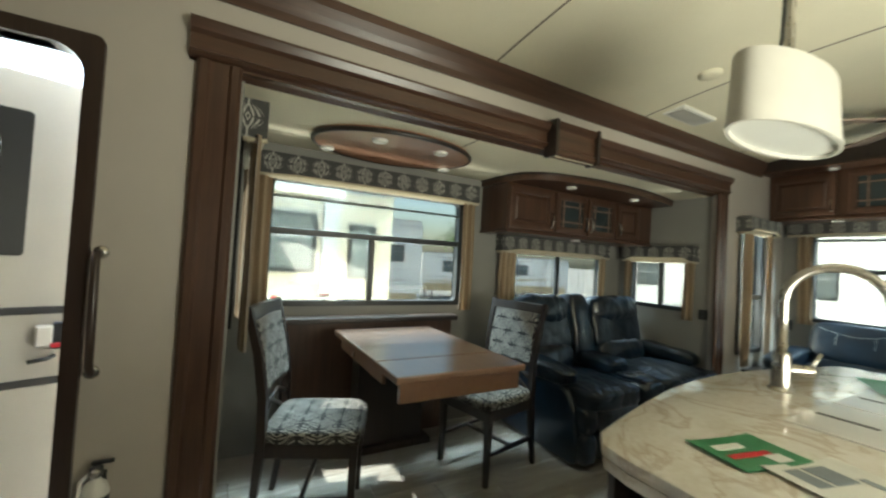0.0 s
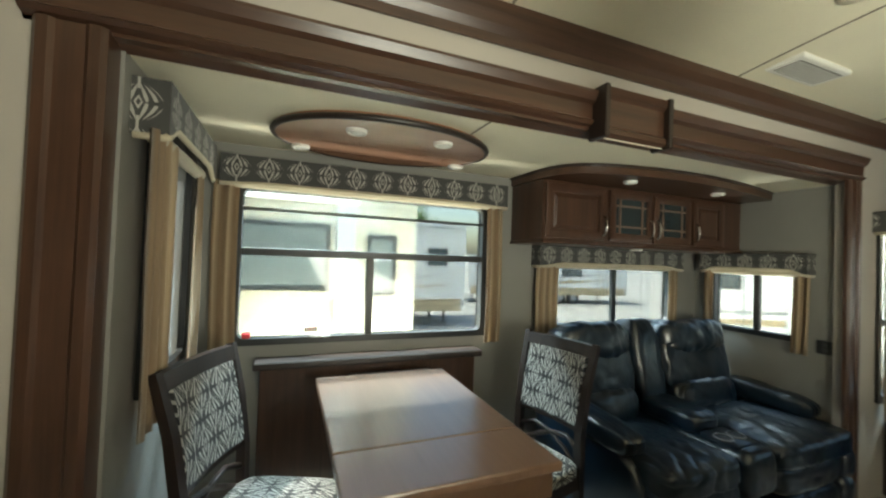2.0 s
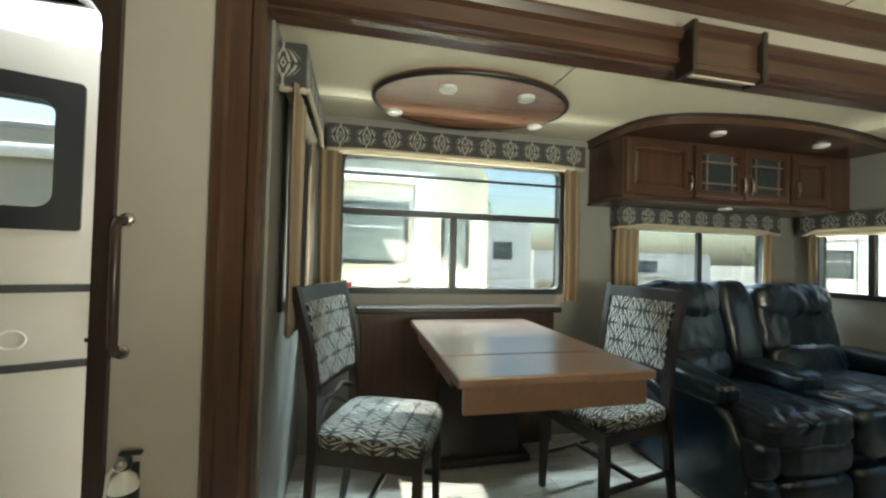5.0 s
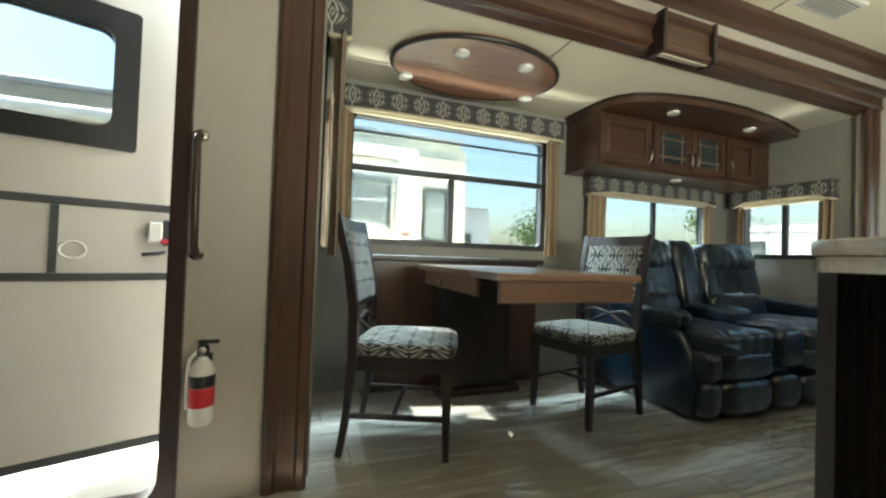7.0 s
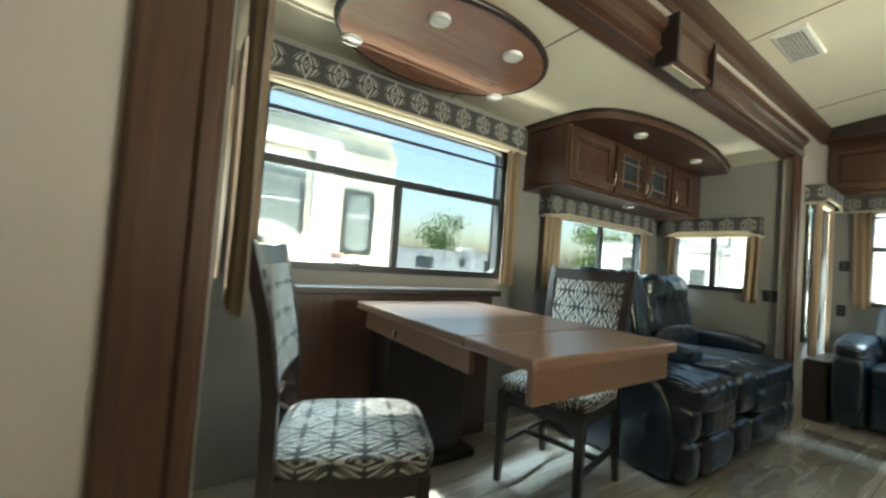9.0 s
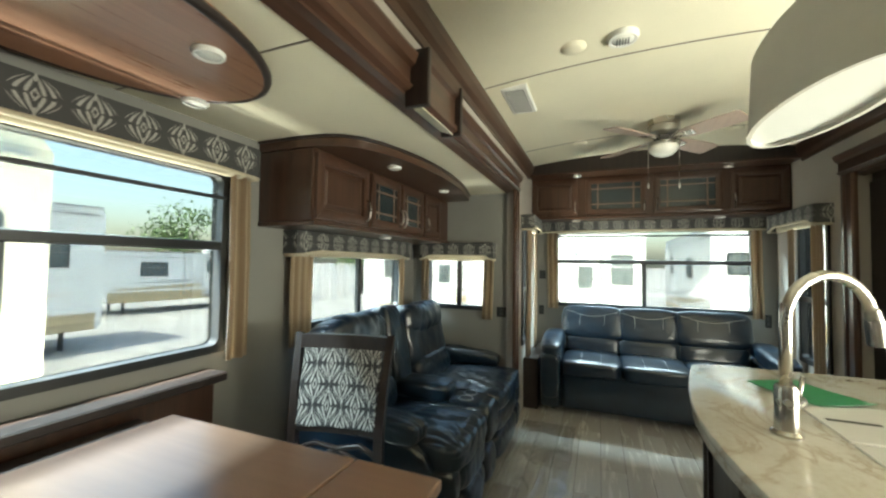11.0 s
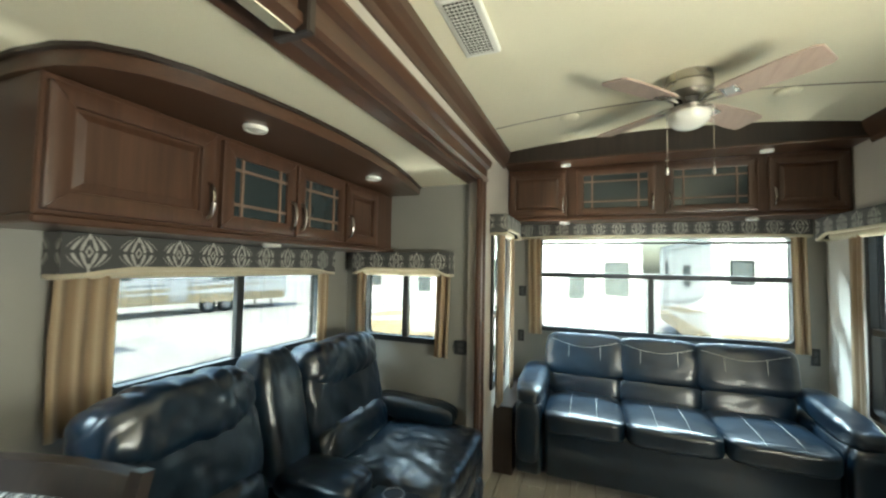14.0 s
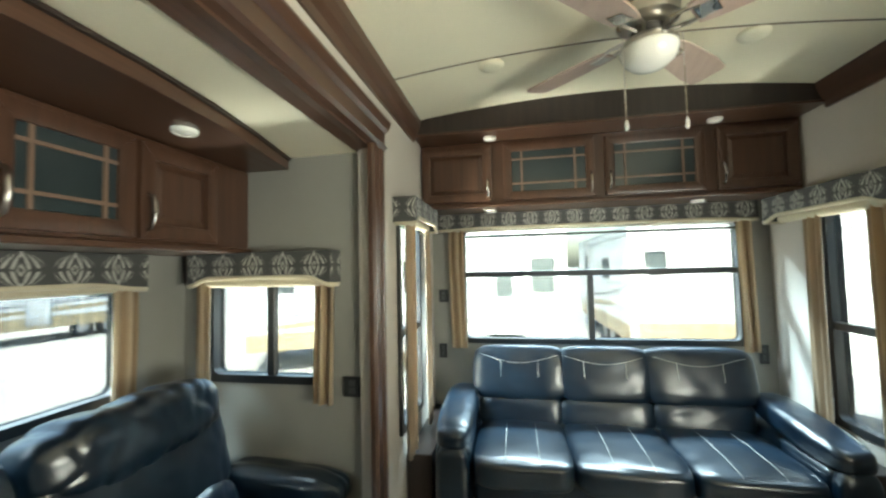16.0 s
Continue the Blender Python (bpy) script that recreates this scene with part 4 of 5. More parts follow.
# ---- ceiling fittings ----
dl = thing("ceiling_panel", "round wood-veneer ceiling panel with dark rim over the table", "ceiling panel", at=(1.12, 2.42, ZS))
outl = [(1.122 + 0.495 * math.cos(a * math.pi / 24), 2.415 + 0.34 * math.sin(a * math.pi / 24)) for a in range(48)]
part("panel", extrude(bm_new(), outl, 2, ZS - 0.032, ZS - 0.001), M_DISC, dl, smooth=40)
rim = [(*p, ZS - 0.022) for p in outl]
part("rim", tube(bm_new(), rim + rim[:2], 0.014, 8), M_ESP, dl, "dark moulded rim", smooth=True)
for x, y in ((0.742, 2.597), (0.952, 2.235), (1.336, 2.235), (1.554, 2.597)):
    puck(x, y, ZS - 0.032, "round white puck light in the wooden ceiling panel", 0.043)

vt = thing("ceiling_vent", "white rectangular louvred air vent in the ceiling", "vent", at=(2.955, 1.68, 2.35))
vz = roof(1.68)
part("frame", bx(2.76, 3.15, 1.6, 1.755, vz - 0.014, vz + 0.012, bev=0.008, seg=2), M_WHITE, vt)
part("backing", bx(2.79, 3.12, 1.625, 1.73, vz - 0.0165, vz - 0.0135), M_GROOVE, vt)
for k in range(17):
    x = 2.8 + k * 0.0195
    part("slat", bx(x - 0.0022, x + 0.0022, 1.626, 1.729, vz - 0.0185, vz - 0.0125), M_WHITE, vt)
for k in range(6):
    y = 1.637 + k * 0.0165
    part("slat", bx(2.79, 3.12, y - 0.0013, y + 0.0013, vz - 0.018, vz - 0.0135), M_WHITE, vt)
for x, y, lab in ((2.52, 1.335, "flat round cream ceiling speaker cover"), (4.08, 1.37, "flat round cream ceiling light"), (4.08, 0.27, "flat round cream ceiling light")):
    t = thing("ceiling_light", lab, "ceiling light", "flat round ceiling lights", at=(x, y, roof(y)))
    z = roof(y) + 0.004
    part("dish", lathe(bm_new(), [(0.057, 0), (0.06, -0.008), (0.054, -0.017), (0.035, -0.023), (0.001, -0.025)], (x, y, z), 28), M_CEIL, t, smooth=50)
sd = thing("smoke_detector", "round white smoke detector with slotted face", "detector", at=(2.52, 1.12, roof(1.12)))
z = roof(1.12) + 0.004
part("housing", lathe(bm_new(), [(0.068, 0), (0.07, -0.016), (0.062, -0.03), (0.05, -0.03), (0.048, -0.025)], (2.52, 1.12, z), 28), M_WHITE, sd, smooth=50)
part("face", lathe(bm_new(), [(0.048, -0.027), (0.042, -0.032), (0.001, -0.034)], (2.52, 1.12, z), 24), M_WHITE, sd, smooth=50)
for k in range(5):
    part("slot", bx(2.493, 2.547, 1.094 + k * 0.012, 1.098 + k * 0.012, z - 0.0355, z - 0.032), M_GROOVE, sd)

# fan
FX, FYY = 3.775, 0.785
fan = thing("ceiling_fan", "brushed nickel ceiling fan with four pale wooden blades", "ceiling fan", at=(FX, FYY, roof(FYY)))
FZ = roof(FYY)
c = (FX, FYY, 0)
part("motor", lathe(bm_new(), [(0.1, FZ + 0.004), (0.105, FZ - 0.03), (0.108, FZ - 0.045), (0.1, FZ - 0.05), (0.108, FZ - 0.055), (0.105, FZ - 0.095), (0.08, FZ - 0.115), (0.05, FZ - 0.12)], c, 36), M_NICKEL, fan, smooth=35)
part("hub", lathe(bm_new(), [(0.05, FZ - 0.115), (0.062, FZ - 0.125), (0.062, FZ - 0.15), (0.045, FZ - 0.16)], c, 28), M_GROOVE, fan, smooth=35)
part("light_collar", lathe(bm_new(), [(0.045, FZ - 0.158), (0.085, FZ - 0.165), (0.1, FZ - 0.185), (0.098, FZ - 0.195)], c, 32), M_NICKEL, fan, smooth=35)
part("globe", lathe(bm_new(), [(0.097, FZ - 0.192), (0.098, FZ - 0.205), (0.088, FZ - 0.235), (0.062, FZ - 0.258), (0.03, FZ - 0.27), (0.001, FZ - 0.273)], c, 32), plain("opal_glass", (0.82, 0.8, 0.74), 0.15, var=0.02, bmp=0.0), fan, "white opal glass bowl", smooth=True)
M_BLADE = wood("pale_maple", (0.4, 0.29, 0.23), (0.54, 0.41, 0.34), 0, 0.4, 0.1)
for k in range(4):
    a = 46 + 90 * k
    m = pose(FX, FYY, FZ - 0.145, 0, 0, a) @ pose(0, 0, 0, -12, 0, 0)
    b = bm_new()
    q = [(0.15, -0.05), (0.2, -0.062), (0.42, -0.075), (0.52, -0.07), (0.535, -0.055), (0.535, 0.055), (0.52, 0.07), (0.42, 0.075), (0.2, 0.062), (0.15, 0.05)]
    extrude(b, q, 2, -0.004, 0.004)
    b.transform(m)
    bl = part("blade", b, M_BLADE, fan)
    b = bm_new()
    for s in (-1, 1):
        tube(b, [(0.055, s * 0.012, 0.0), (0.09, s * 0.03, 0.006), (0.13, s * 0.034, 0.004), (0.17, s * 0.03, 0.0), (0.2, s * 0.018, -0.005)], 0.007, 8)
    box(b, 0.16, 0.225, -0.03, 0.03, -0.009, -0.0045, bev=0.002)
    b.transform(m)
    part("blade_iron", b, M_NICKEL, bl, "nickel blade bracket", smooth=40)
for dy, ln in ((0.105, 0.29), (-0.09, 0.3)):
    y = FYY + dy
    cc = part("pull_chain", tube(bm_new(), [(FX - 0.06, y, FZ - 0.18), (FX - 0.06, y, FZ - 0.18 - ln)], 0.0022, 6), M_NICKEL, fan)
    part("pull_knob", lathe(bm_new(), [(0.002, 0), (0.006, -0.01), (0.008, -0.03), (0.003, -0.04)], (FX - 0.06, y, FZ - 0.18 - ln), 10), M_WHITE, cc, smooth=True)

# pendant over the island
PX, PY, PZ = 1.79, 0.735, 1.712
pl = thing("pendant_lamp", "oval white pendant lamp on a nickel stem over the island", "pendant lamp", at=(PX, PY, roof(PY)))
def oval(a, bq, n=40):
    return [(PX + a * math.cos(2 * math.pi * i / n), PY + bq * math.sin(2 * math.pi * i / n)) for i in range(n)]
def oval_wall(a0, b0, z0, a1, b1, z1, th):
    b = bm_new()
    loops = [[b.verts.new((*p, z)) for p in oval(a, q)] for a, q, z in ((a0, b0, z0), (a1, b1, z1), (a1 - th, b1 - th, z1), (a0 - th, b0 - th, z0))]
    for k in range(4):
        l0, l1 = loops[k], loops[(k + 1) % 4]
        for i in range(40):
            b.faces.new((l0[i], l0[(i + 1) % 40], l1[(i + 1) % 40], l1[i]))
    bmesh.ops.recalc_face_normals(b, faces=b.faces[:])
    return b
M_SHADE = plain("white_linen_shade", (0.54, 0.52, 0.465), 0.7, var=0.04, scale=10, fine=500, bmp=0.2)
part("shade", oval_wall(0.3, 0.105, PZ + 0.01, 0.286, 0.095, PZ + 0.215, 0.006), M_SHADE, pl, smooth=50)
part("diffuser", extrude(bm_new(), oval(0.292, 0.098), 2, PZ + 0.012, PZ + 0.02), plain("frosted_diffuser", (0.74, 0.74, 0.7), 0.35, var=0.03), pl, "frosted white diffuser")
part("rim", oval_wall(0.303, 0.108, PZ, 0.303, 0.108, PZ + 0.014, 0.012), M_SHADE, pl, smooth=50)
part("stem", bx(PX - 0.016, PX + 0.016, PY - 0.012, PY + 0.012, PZ + 0.2, roof(PY) - 0.02, bev=0.004), M_NICKEL, pl)
part("crossbar", bx(PX - 0.282, PX + 0.282, PY - 0.012, PY + 0.012, PZ + 0.195, PZ + 0.208, bev=0.003), M_NICKEL, pl)
part("cord", tube(bm_new(), [(PX - 0.03, PY, roof(PY) - 0.01), (PX - 0.04, PY, PZ + 0.42), (PX - 0.05, PY, PZ + 0.32), (PX - 0.085, PY, PZ + 0.22)], 0.006, 8), M_BLACK, pl, "black cord", smooth=True)
part("canopy", lathe(bm_new(), [(0.09, roof(PY) + 0.004), (0.092, roof(PY) - 0.015), (0.07, roof(PY) - 0.03), (0.001, roof(PY) - 0.032)], (PX, PY, 0), 30), M_NICKEL, pl, smooth=35)
for s in (-1, 1):
    part("bulb_socket", lathe(bm_new(), [(0.02, 0), (0.022, -0.04), (0.03, -0.08), (0.02, -0.12)], (PX + s * 0.1, PY, PZ + 0.195), 14), M_WHITE, pl, smooth=40)


# ---- dinette ----
led = thing("ledge_cabinet", "dark wood base panel with ledge under the dinette window", "cabinet", at=(1.2, YW - 0.06, 0))
part("panel", bx(0.6, 1.8, YW - 0.085, YW - 0.004, 0.0, 0.815, bev=0.003), M_WOODZ, led)
part("ledge", bx(0.57, 1.83, YW - 0.13, YW - 0.003, 0.815, 0.852, bev=0.006), M_ESP, led, "dark ledge")

tb = thing("dining_table", "cherry dining table with a leaf seam and pedestal", "table", at=(1.185, 2.085, 0))
part("tabletop", bx(0.858, 1.512, 1.836, 2.588, 0.772, 0.803, bev=0.006, seg=2), M_TABLE, tb)
part("leaf", bx(0.858, 1.512, 1.583, 1.832, 0.772, 0.803, bev=0.006, seg=2), M_TABLE, tb)
for a in ((0.9, 0.92, 1.85, 2.57), (1.45, 1.47, 1.85, 2.57), (0.92, 1.45, 2.55, 2.57)):
    part("apron", bx(*a, 0.69, 0.7715, bev=0.003), M_TABLE, tb)
part("leaf_apron", bx(0.88, 1.49, 1.6, 1.622, 0.69, 0.7715, bev=0.003), M_TABLE, tb)
part("pedestal", bx(1.035, 1.5, 2.6, YW - 0.09, 0.04, 0.765, bev=0.006), M_ESP, tb)
part("pedestal_foot", bx(1.01, 1.56, 2.555, YW - 0.088, 0.0, 0.045, bev=0.008), M_ESP, tb)
for x in (1.0, 1.35):
    part("slide_rail", bx(x, x + 0.03, 1.64, 2.55, 0.735, 0.7715, bev=0.003), M_ESP, tb, "dark leaf slide rail")
part("brace", bx(1.05, 1.46, 2.3, 2.6, 0.72, 0.765, bev=0.004), M_ESP, tb)
part("apron_catch", bx(0.893, 0.9, 2.28, 2.31, 0.705, 0.73, bev=0.001), M_NICKEL, tb, "small metal catch")


def chair(at, turn, label):
    """A dining chair that faces its own +x."""
    t = thing("dining_chair", label, "chair", "chairs at the dinette table", at=(*at, 0), turn=turn)
    loc = dict(local=True)
    b = cushion(bm_new(), (0.015, 0, 0.452), (0.225, 0.22, 0.034), 5.5, 10, puff=0.012)
    for f in b.faces:
        f.smooth = True
    b.normal_update()
    uv_sheet(b, lambda co, n: (co.y + 0.2, co.x + 0.3) if abs(n.z) > 0.5 else ((co.y + 0.2, co.z - 0.45 + 0.52) if abs(n.x) > abs(n.y) else (co.z - 0.45 + 0.42, co.x + 0.3)))
    part("seat", b, M_SEAT, t, "damask upholstered seat", **loc)
    b = bm_new()
    for a in ((-0.2, 0.215, -0.2, -0.178), (-0.2, 0.215, 0.178, 0.2), (0.193, 0.215, -0.178, 0.178), (-0.2, -0.178, -0.178, 0.178)):
        box(b, *a, 0.36, 0.425, bev=0.003)
    part("seat_frame", b, M_ESP, t, **loc)
    for s in (-1, 1):
        b = bm_new()
        tube(b, [(0.2, s * 0.188, 0.42), (0.2, s * 0.188, 0.2), (0.205, s * 0.19, 0.0)], [0.027, 0.023, 0.018], 4)
        part("leg", b, M_ESP, t, **loc)
        b = bm_new()
        tube(b, [(-0.245, s * 0.195, 0.0), (-0.215, s * 0.192, 0.2), (-0.2, s * 0.19, 0.42), (-0.205, s * 0.19, 0.62), (-0.235, s * 0.198, 0.82), (-0.285, s * 0.212, 1.018)], [0.018, 0.022, 0.027, 0.026, 0.024, 0.02], 4)
        part("leg", b, M_ESP, t, "dark back post and leg", **loc)
        part("stretcher", tube(bm_new(), [(-0.222, s * 0.192, 0.17), (0.2, s * 0.189, 0.17)], 0.013, 4), M_ESP, t, **loc)
    part("stretcher", tube(bm_new(), [(-0.02, -0.19, 0.17), (-0.02, 0.19, 0.17)], 0.013, 4), M_ESP, t, **loc)
    def back(y, z):
        k = max(0.0, (z - 0.62) / 0.4)
        return -0.205 - 0.08 * k ** 1.4 - 0.02 * (1 - (y / 0.2) ** 2)
    def slab(z0, z1, y1, th, n=10, mz=6):
        b = bm_new()
        g = [[[b.verts.new((back(y, z) + o, y, z)) for y in (y1 * (2 * i / n - 1) for i in range(n + 1))] for z in (z0 + (z1 - z0) * j / mz for j in range(mz + 1))] for o in (th, -th)]
        for gg in g:
            for j in range(mz):
                for i in range(n):
                    b.faces.new((gg[j][i], gg[j][i + 1], gg[j + 1][i + 1], gg[j + 1][i]))
        A, B = g
        for i in range(n):
            b.faces.new((A[0][i], A[0][i + 1], B[0][i + 1], B[0][i]))
            b.faces.new((A[mz][i], A[mz][i + 1], B[mz][i + 1], B[mz][i]))
        for j in range(mz):
            for i in (0, n):
                b.faces.new((A[j][i], A[j + 1][i], B[j + 1][i], B[j][i]))
        bmesh.ops.recalc_face_normals(b, faces=b.faces[:])
        b.normal_update()
        return b
    b = slab(0.64, 0.955, 0.172, 0.02)
    uv_sheet(b, lambda co, n: (co.y + 0.1725, co.z - 0.64))
    part("backrest", b, M_SEAT, t, "damask upholstered backrest", smooth=50, **loc)
    part("top_rail", slab(0.955, 1.012, 0.2, 0.014), M_ESP, t, smooth=50, **loc)
    part("lower_rail", slab(0.615, 0.642, 0.19, 0.012), M_ESP, t, smooth=50, **loc)
    for s in (-1, 1):
        part("lattice", tube(bm_new(), [(-0.2, s * 0.19, 0.53), (-0.225, s * 0.1, 0.565), (-0.228, 0.0, 0.545), (-0.222, -s * 0.09, 0.5), (-0.2, -s * 0.19, 0.44)], 0.012, 6), M_ESP, t, "curved back lattice", smooth=True, **loc)
    return t


chair((0.69, 2.15), -22, "dark wood dining chair with damask seat beside the striped curtain")
chair((1.76, 2.2), 193, "dark wood dining chair with damask back beside the recliners")


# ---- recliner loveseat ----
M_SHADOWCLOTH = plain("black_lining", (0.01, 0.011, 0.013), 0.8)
ls = thing("recliner_loveseat", "black leather double recliner with a cup-holder console", "sofa", at=(3.04, 2.3, 0))
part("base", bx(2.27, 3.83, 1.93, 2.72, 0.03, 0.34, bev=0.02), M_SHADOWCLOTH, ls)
def soft(name, parent, c, s, label="", power=4.0, wr=0.006, seed=0.0, turn=None, puff=0.0, n=16, mat=M_LEATHER, gather=None):
    return part(name, cushion(bm_new(), c, s, power, n, wr, seed, turn, puff, gather), mat, parent, label, smooth=True)
lean = Euler((radians(-13), 0, 0)).to_matrix()
for i, (x0, x1, end, top) in enumerate(((2.26, 2.8, 2.37, (2.22, 2.79)), (3.075, 3.83, 3.7, (3.06, 3.71)))):
    xm, hw = (x0 + x1) / 2, (x1 - x0) / 2
    tm, tw = (top[0] + top[1]) / 2, (top[1] - top[0]) / 2
    soft("seat_cushion", ls, (xm, 2.1, 0.425), (hw, 0.3, 0.068), seed=i * 3 + 1, puff=0.018, power=6, wr=0.014, n=44)
    soft("back_cushion", ls, (tm, 2.545, 0.735), (tw, 0.115, 0.2), seed=i * 3 + 2, turn=lean, power=4.5, wr=0.008, n=34, gather=(0, 2, 0.011, 18))
    soft("headrest", ls, (tm, 2.57, 0.905), (tw - 0.005, 0.135, 0.118), "plump leather headrest gathered along its seam", seed=i * 3 + 4, turn=lean, power=3.2, wr=0.009, n=44, gather=(0, 2, 0.019, 21))
    soft("lumbar_cushion", ls, (tm, 2.46, 0.54), (tw - 0.015, 0.11, 0.105), seed=i * 3 + 7, turn=lean, power=3.4, wr=0.008, n=34, gather=(0, 2, 0.014, 20))
    # the footrest: a long pad with a short one at its outer end, twice
    pads = ((end, x1), (x0 - 0.015, end)) if i == 0 else ((x0, end), (end, x1 + 0.005))
    for k, (p0, p1) in enumerate(pads):
        pm, pw = (p0 + p1) / 2, (p1 - p0) / 2 + 0.004
        for j, (pz, ph) in enumerate(((0.305, 0.088), (0.13, 0.1))):
            soft("footrest_panel", ls, (pm, 1.895 + 0.012 * k, pz), (pw, 0.09, ph), "padded leather footrest", seed=i * 5 + 3 + j + 9 * k, power=3.4, wr=0.006, n=30, gather=(0, 2, 0.008, 22))
for i, (x0, x1) in enumerate(((2.215, 2.36), (3.715, 3.868))):
    xm = (x0 + x1) / 2
    sp = extrude(bm_new(), [(2.72, 0.02), (1.9, 0.02), (1.88, 0.2), (1.9, 0.34), (1.96, 0.45), (2.05, 0.5), (2.72, 0.5)], 0, x0 + 0.005, x1 - 0.02)
    bmesh.ops.bevel(sp, geom=sp.edges[:], offset=0.025, segments=3, affect="EDGES", profile=0.5)
    part("side_panel", sp, M_LEATHER, ls, smooth=40)
    soft("armrest", ls, (xm, 2.27, 0.545), (0.09, 0.28, 0.066), seed=i + 20, power=3.5, wr=0.008, turn=Euler((radians(3), 0, 0)).to_matrix(), n=30, gather=(0, 1, 0.02, 30))
part("console_body", bx(2.815, 3.06, 1.9, 2.6, 0.03, 0.48, bev=0.03, seg=3), M_LEATHER, ls, smooth=40)
soft("console_front", ls, (2.937, 1.905, 0.385), (0.128, 0.1, 0.12), "padded console nose", seed=44, power=4, n=22)
soft("console_front", ls, (2.937, 1.905, 0.13), (0.125, 0.09, 0.105), "padded lower console front", seed=45, power=3.6, n=22)
soft("console_lid", ls, (2.937, 2.285, 0.525), (0.12, 0.205, 0.06), "padded console lid", seed=41, power=3.8, n=24, wr=0.007)
soft("console_back", ls, (2.93, 2.56, 0.755), (0.128, 0.115, 0.285), "narrow padded back between the seats", seed=42, power=3.8, turn=lean, wr=0.006, n=30, gather=(0, 2, 0.012, 22))
M_TRIM = plain("silver_plastic", (0.35, 0.36, 0.37), 0.35, 0.6, var=0.05)
tray = part("cup_tray", bx(2.84, 3.035, 1.88, 2.08, 0.482, 0.509, bev=0.012, seg=2), M_LEATHER, ls, "leather cup-holder tray", smooth=40)
for x in (2.886, 2.99):
    cup = part("cup_holder", lathe(bm_new(), [(0.04, 0.5093), (0.039, 0.511), (0.037, 0.5105), (0.036, 0.5095), (0.001, 0.5093)], (x, 1.98, 0), 24), M_BLACK, tray, "black cup well", smooth=40)
    part("ring", lathe(bm_new(), [(0.039, 0.509), (0.0395, 0.5135), (0.044, 0.514), (0.048, 0.509)], (x, 1.98, 0), 28), M_TRIM, tray, "silver cup-holder ring", smooth=60)
for x, y in ((2.3, 1.97), (3.8, 1.97), (2.3, 2.68), (3.8, 2.68)):
    part("foot", lathe(bm_new(), [(0.025, 0.0), (0.03, 0.035)], (x, y, 0), 12), M_BLACK, ls)

# ---- rear sofa ----
sf = thing("sofa", "three-seat navy leather sofa with pale stitching under the rear window", "sofa", at=(4.62, 0.77, 0))
part("base", bx(4.34, 5.0, -0.14, 1.7, 0.03, 0.33, bev=0.02), M_LEATHER, sf, smooth=40)
part("front_panel", bx(4.24, 4.36, 0.015, 1.525, 0.06, 0.4, bev=0.03, seg=3), M_LEATHER, sf, smooth=40)
edges = (1.53, 1.04, 0.525, 0.01)


def cushion_tree(*shape):
    b = cushion(bm_new(), *shape)
    tree = BVHTree.FromBMesh(b)
    b.free()
    return tree


def lay_on(tree, start, way):
    """The point where a line meets a cushion."""
    hit = tree.ray_cast(Vector(start), Vector(way))[0]
    return tuple(hit - Vector(way) * 0.0008) if hit else None


tilt = Euler((0, radians(13), 0)).to_matrix()
for i, (a, bq) in enumerate(zip(edges, edges[1:])):
    ym, hw = (a + bq) / 2, (a - bq) / 2
    sc = soft("seat_cushion", sf, (4.46, ym, 0.43), (0.3, hw + 0.004, 0.07), seed=50 + i, power=6, puff=0.015, wr=0.005, n=20)
    soft("back_cushion", sf, (4.785, ym, 0.535), (0.085, hw + 0.012, 0.09), "lower back cushion", seed=60 + i, turn=tilt, power=5, wr=0.005)
    hc = soft("headrest", sf, (4.835, ym, 0.752), (0.1, hw + (0.015 if i == 1 else 0.05), 0.168), "upper back cushion with curved stitching", seed=70 + i, turn=tilt, power=5, wr=0.005, n=20)
    seat_tree = cushion_tree((4.46, ym, 0.43), (0.3, hw + 0.004, 0.07), 6, 20, 0.005, 50 + i, None, 0.015)
    head_tree = cushion_tree((4.835, ym, 0.752), (0.1, hw + (0.015 if i == 1 else 0.05), 0.168), 5, 20, 0.005, 70 + i, tilt)
    for k in (-0.33, 0.33):
        pts = [lay_on(seat_tree, (4.19 + 0.04 * q, ym + k * hw, 0.8), (0, 0, -1)) for q in range(12)]
        part("stitch", tube(bm_new(), [p for p in pts if p], 0.0014, 5), M_STITCH, sc, "pale seam stitching", smooth=True)
    n = 14
    line = []
    for q in range(n + 1):
        v = 2 * q / n - 1
        zz = 0.875 - 0.045 * (1 - v * v) ** 1.5
        p = lay_on(head_tree, (4.3, ym + v * hw * 0.96, zz), (1, 0, 0))
        if p:
            line.append(p)
    part("stitch", tube(bm_new(), line, 0.0014, 5), M_STITCH, hc, "pale curved stitching", smooth=True)
    for k in (-0.42, 0.42):
        part("stitch", tube(bm_new(), [p for p in (lay_on(head_tree, (4.3, ym + k * hw * 1.1, 0.85 - 0.02 * q), (1, 0, 0)) for q in range(6)) if p], 0.0014, 5), M_STITCH, hc, smooth=True)
for s, ym in ((0, 1.63), (1, -0.09)):
    part("arm_panel", bx(4.24, 4.95, ym - 0.09, ym + 0.09, 0.05, 0.53, bev=0.035, seg=3), M_LEATHER, sf, smooth=40)
    soft("armrest", sf, (4.52, ym, 0.6), (0.33, 0.1, 0.065), seed=80 + s, power=3.6, turn=Euler((0, radians(-6), 0)).to_matrix(), n=20)
    soft("arm_front", sf, (4.235, ym, 0.34), (0.05, 0.085, 0.2), seed=84 + s, power=4)
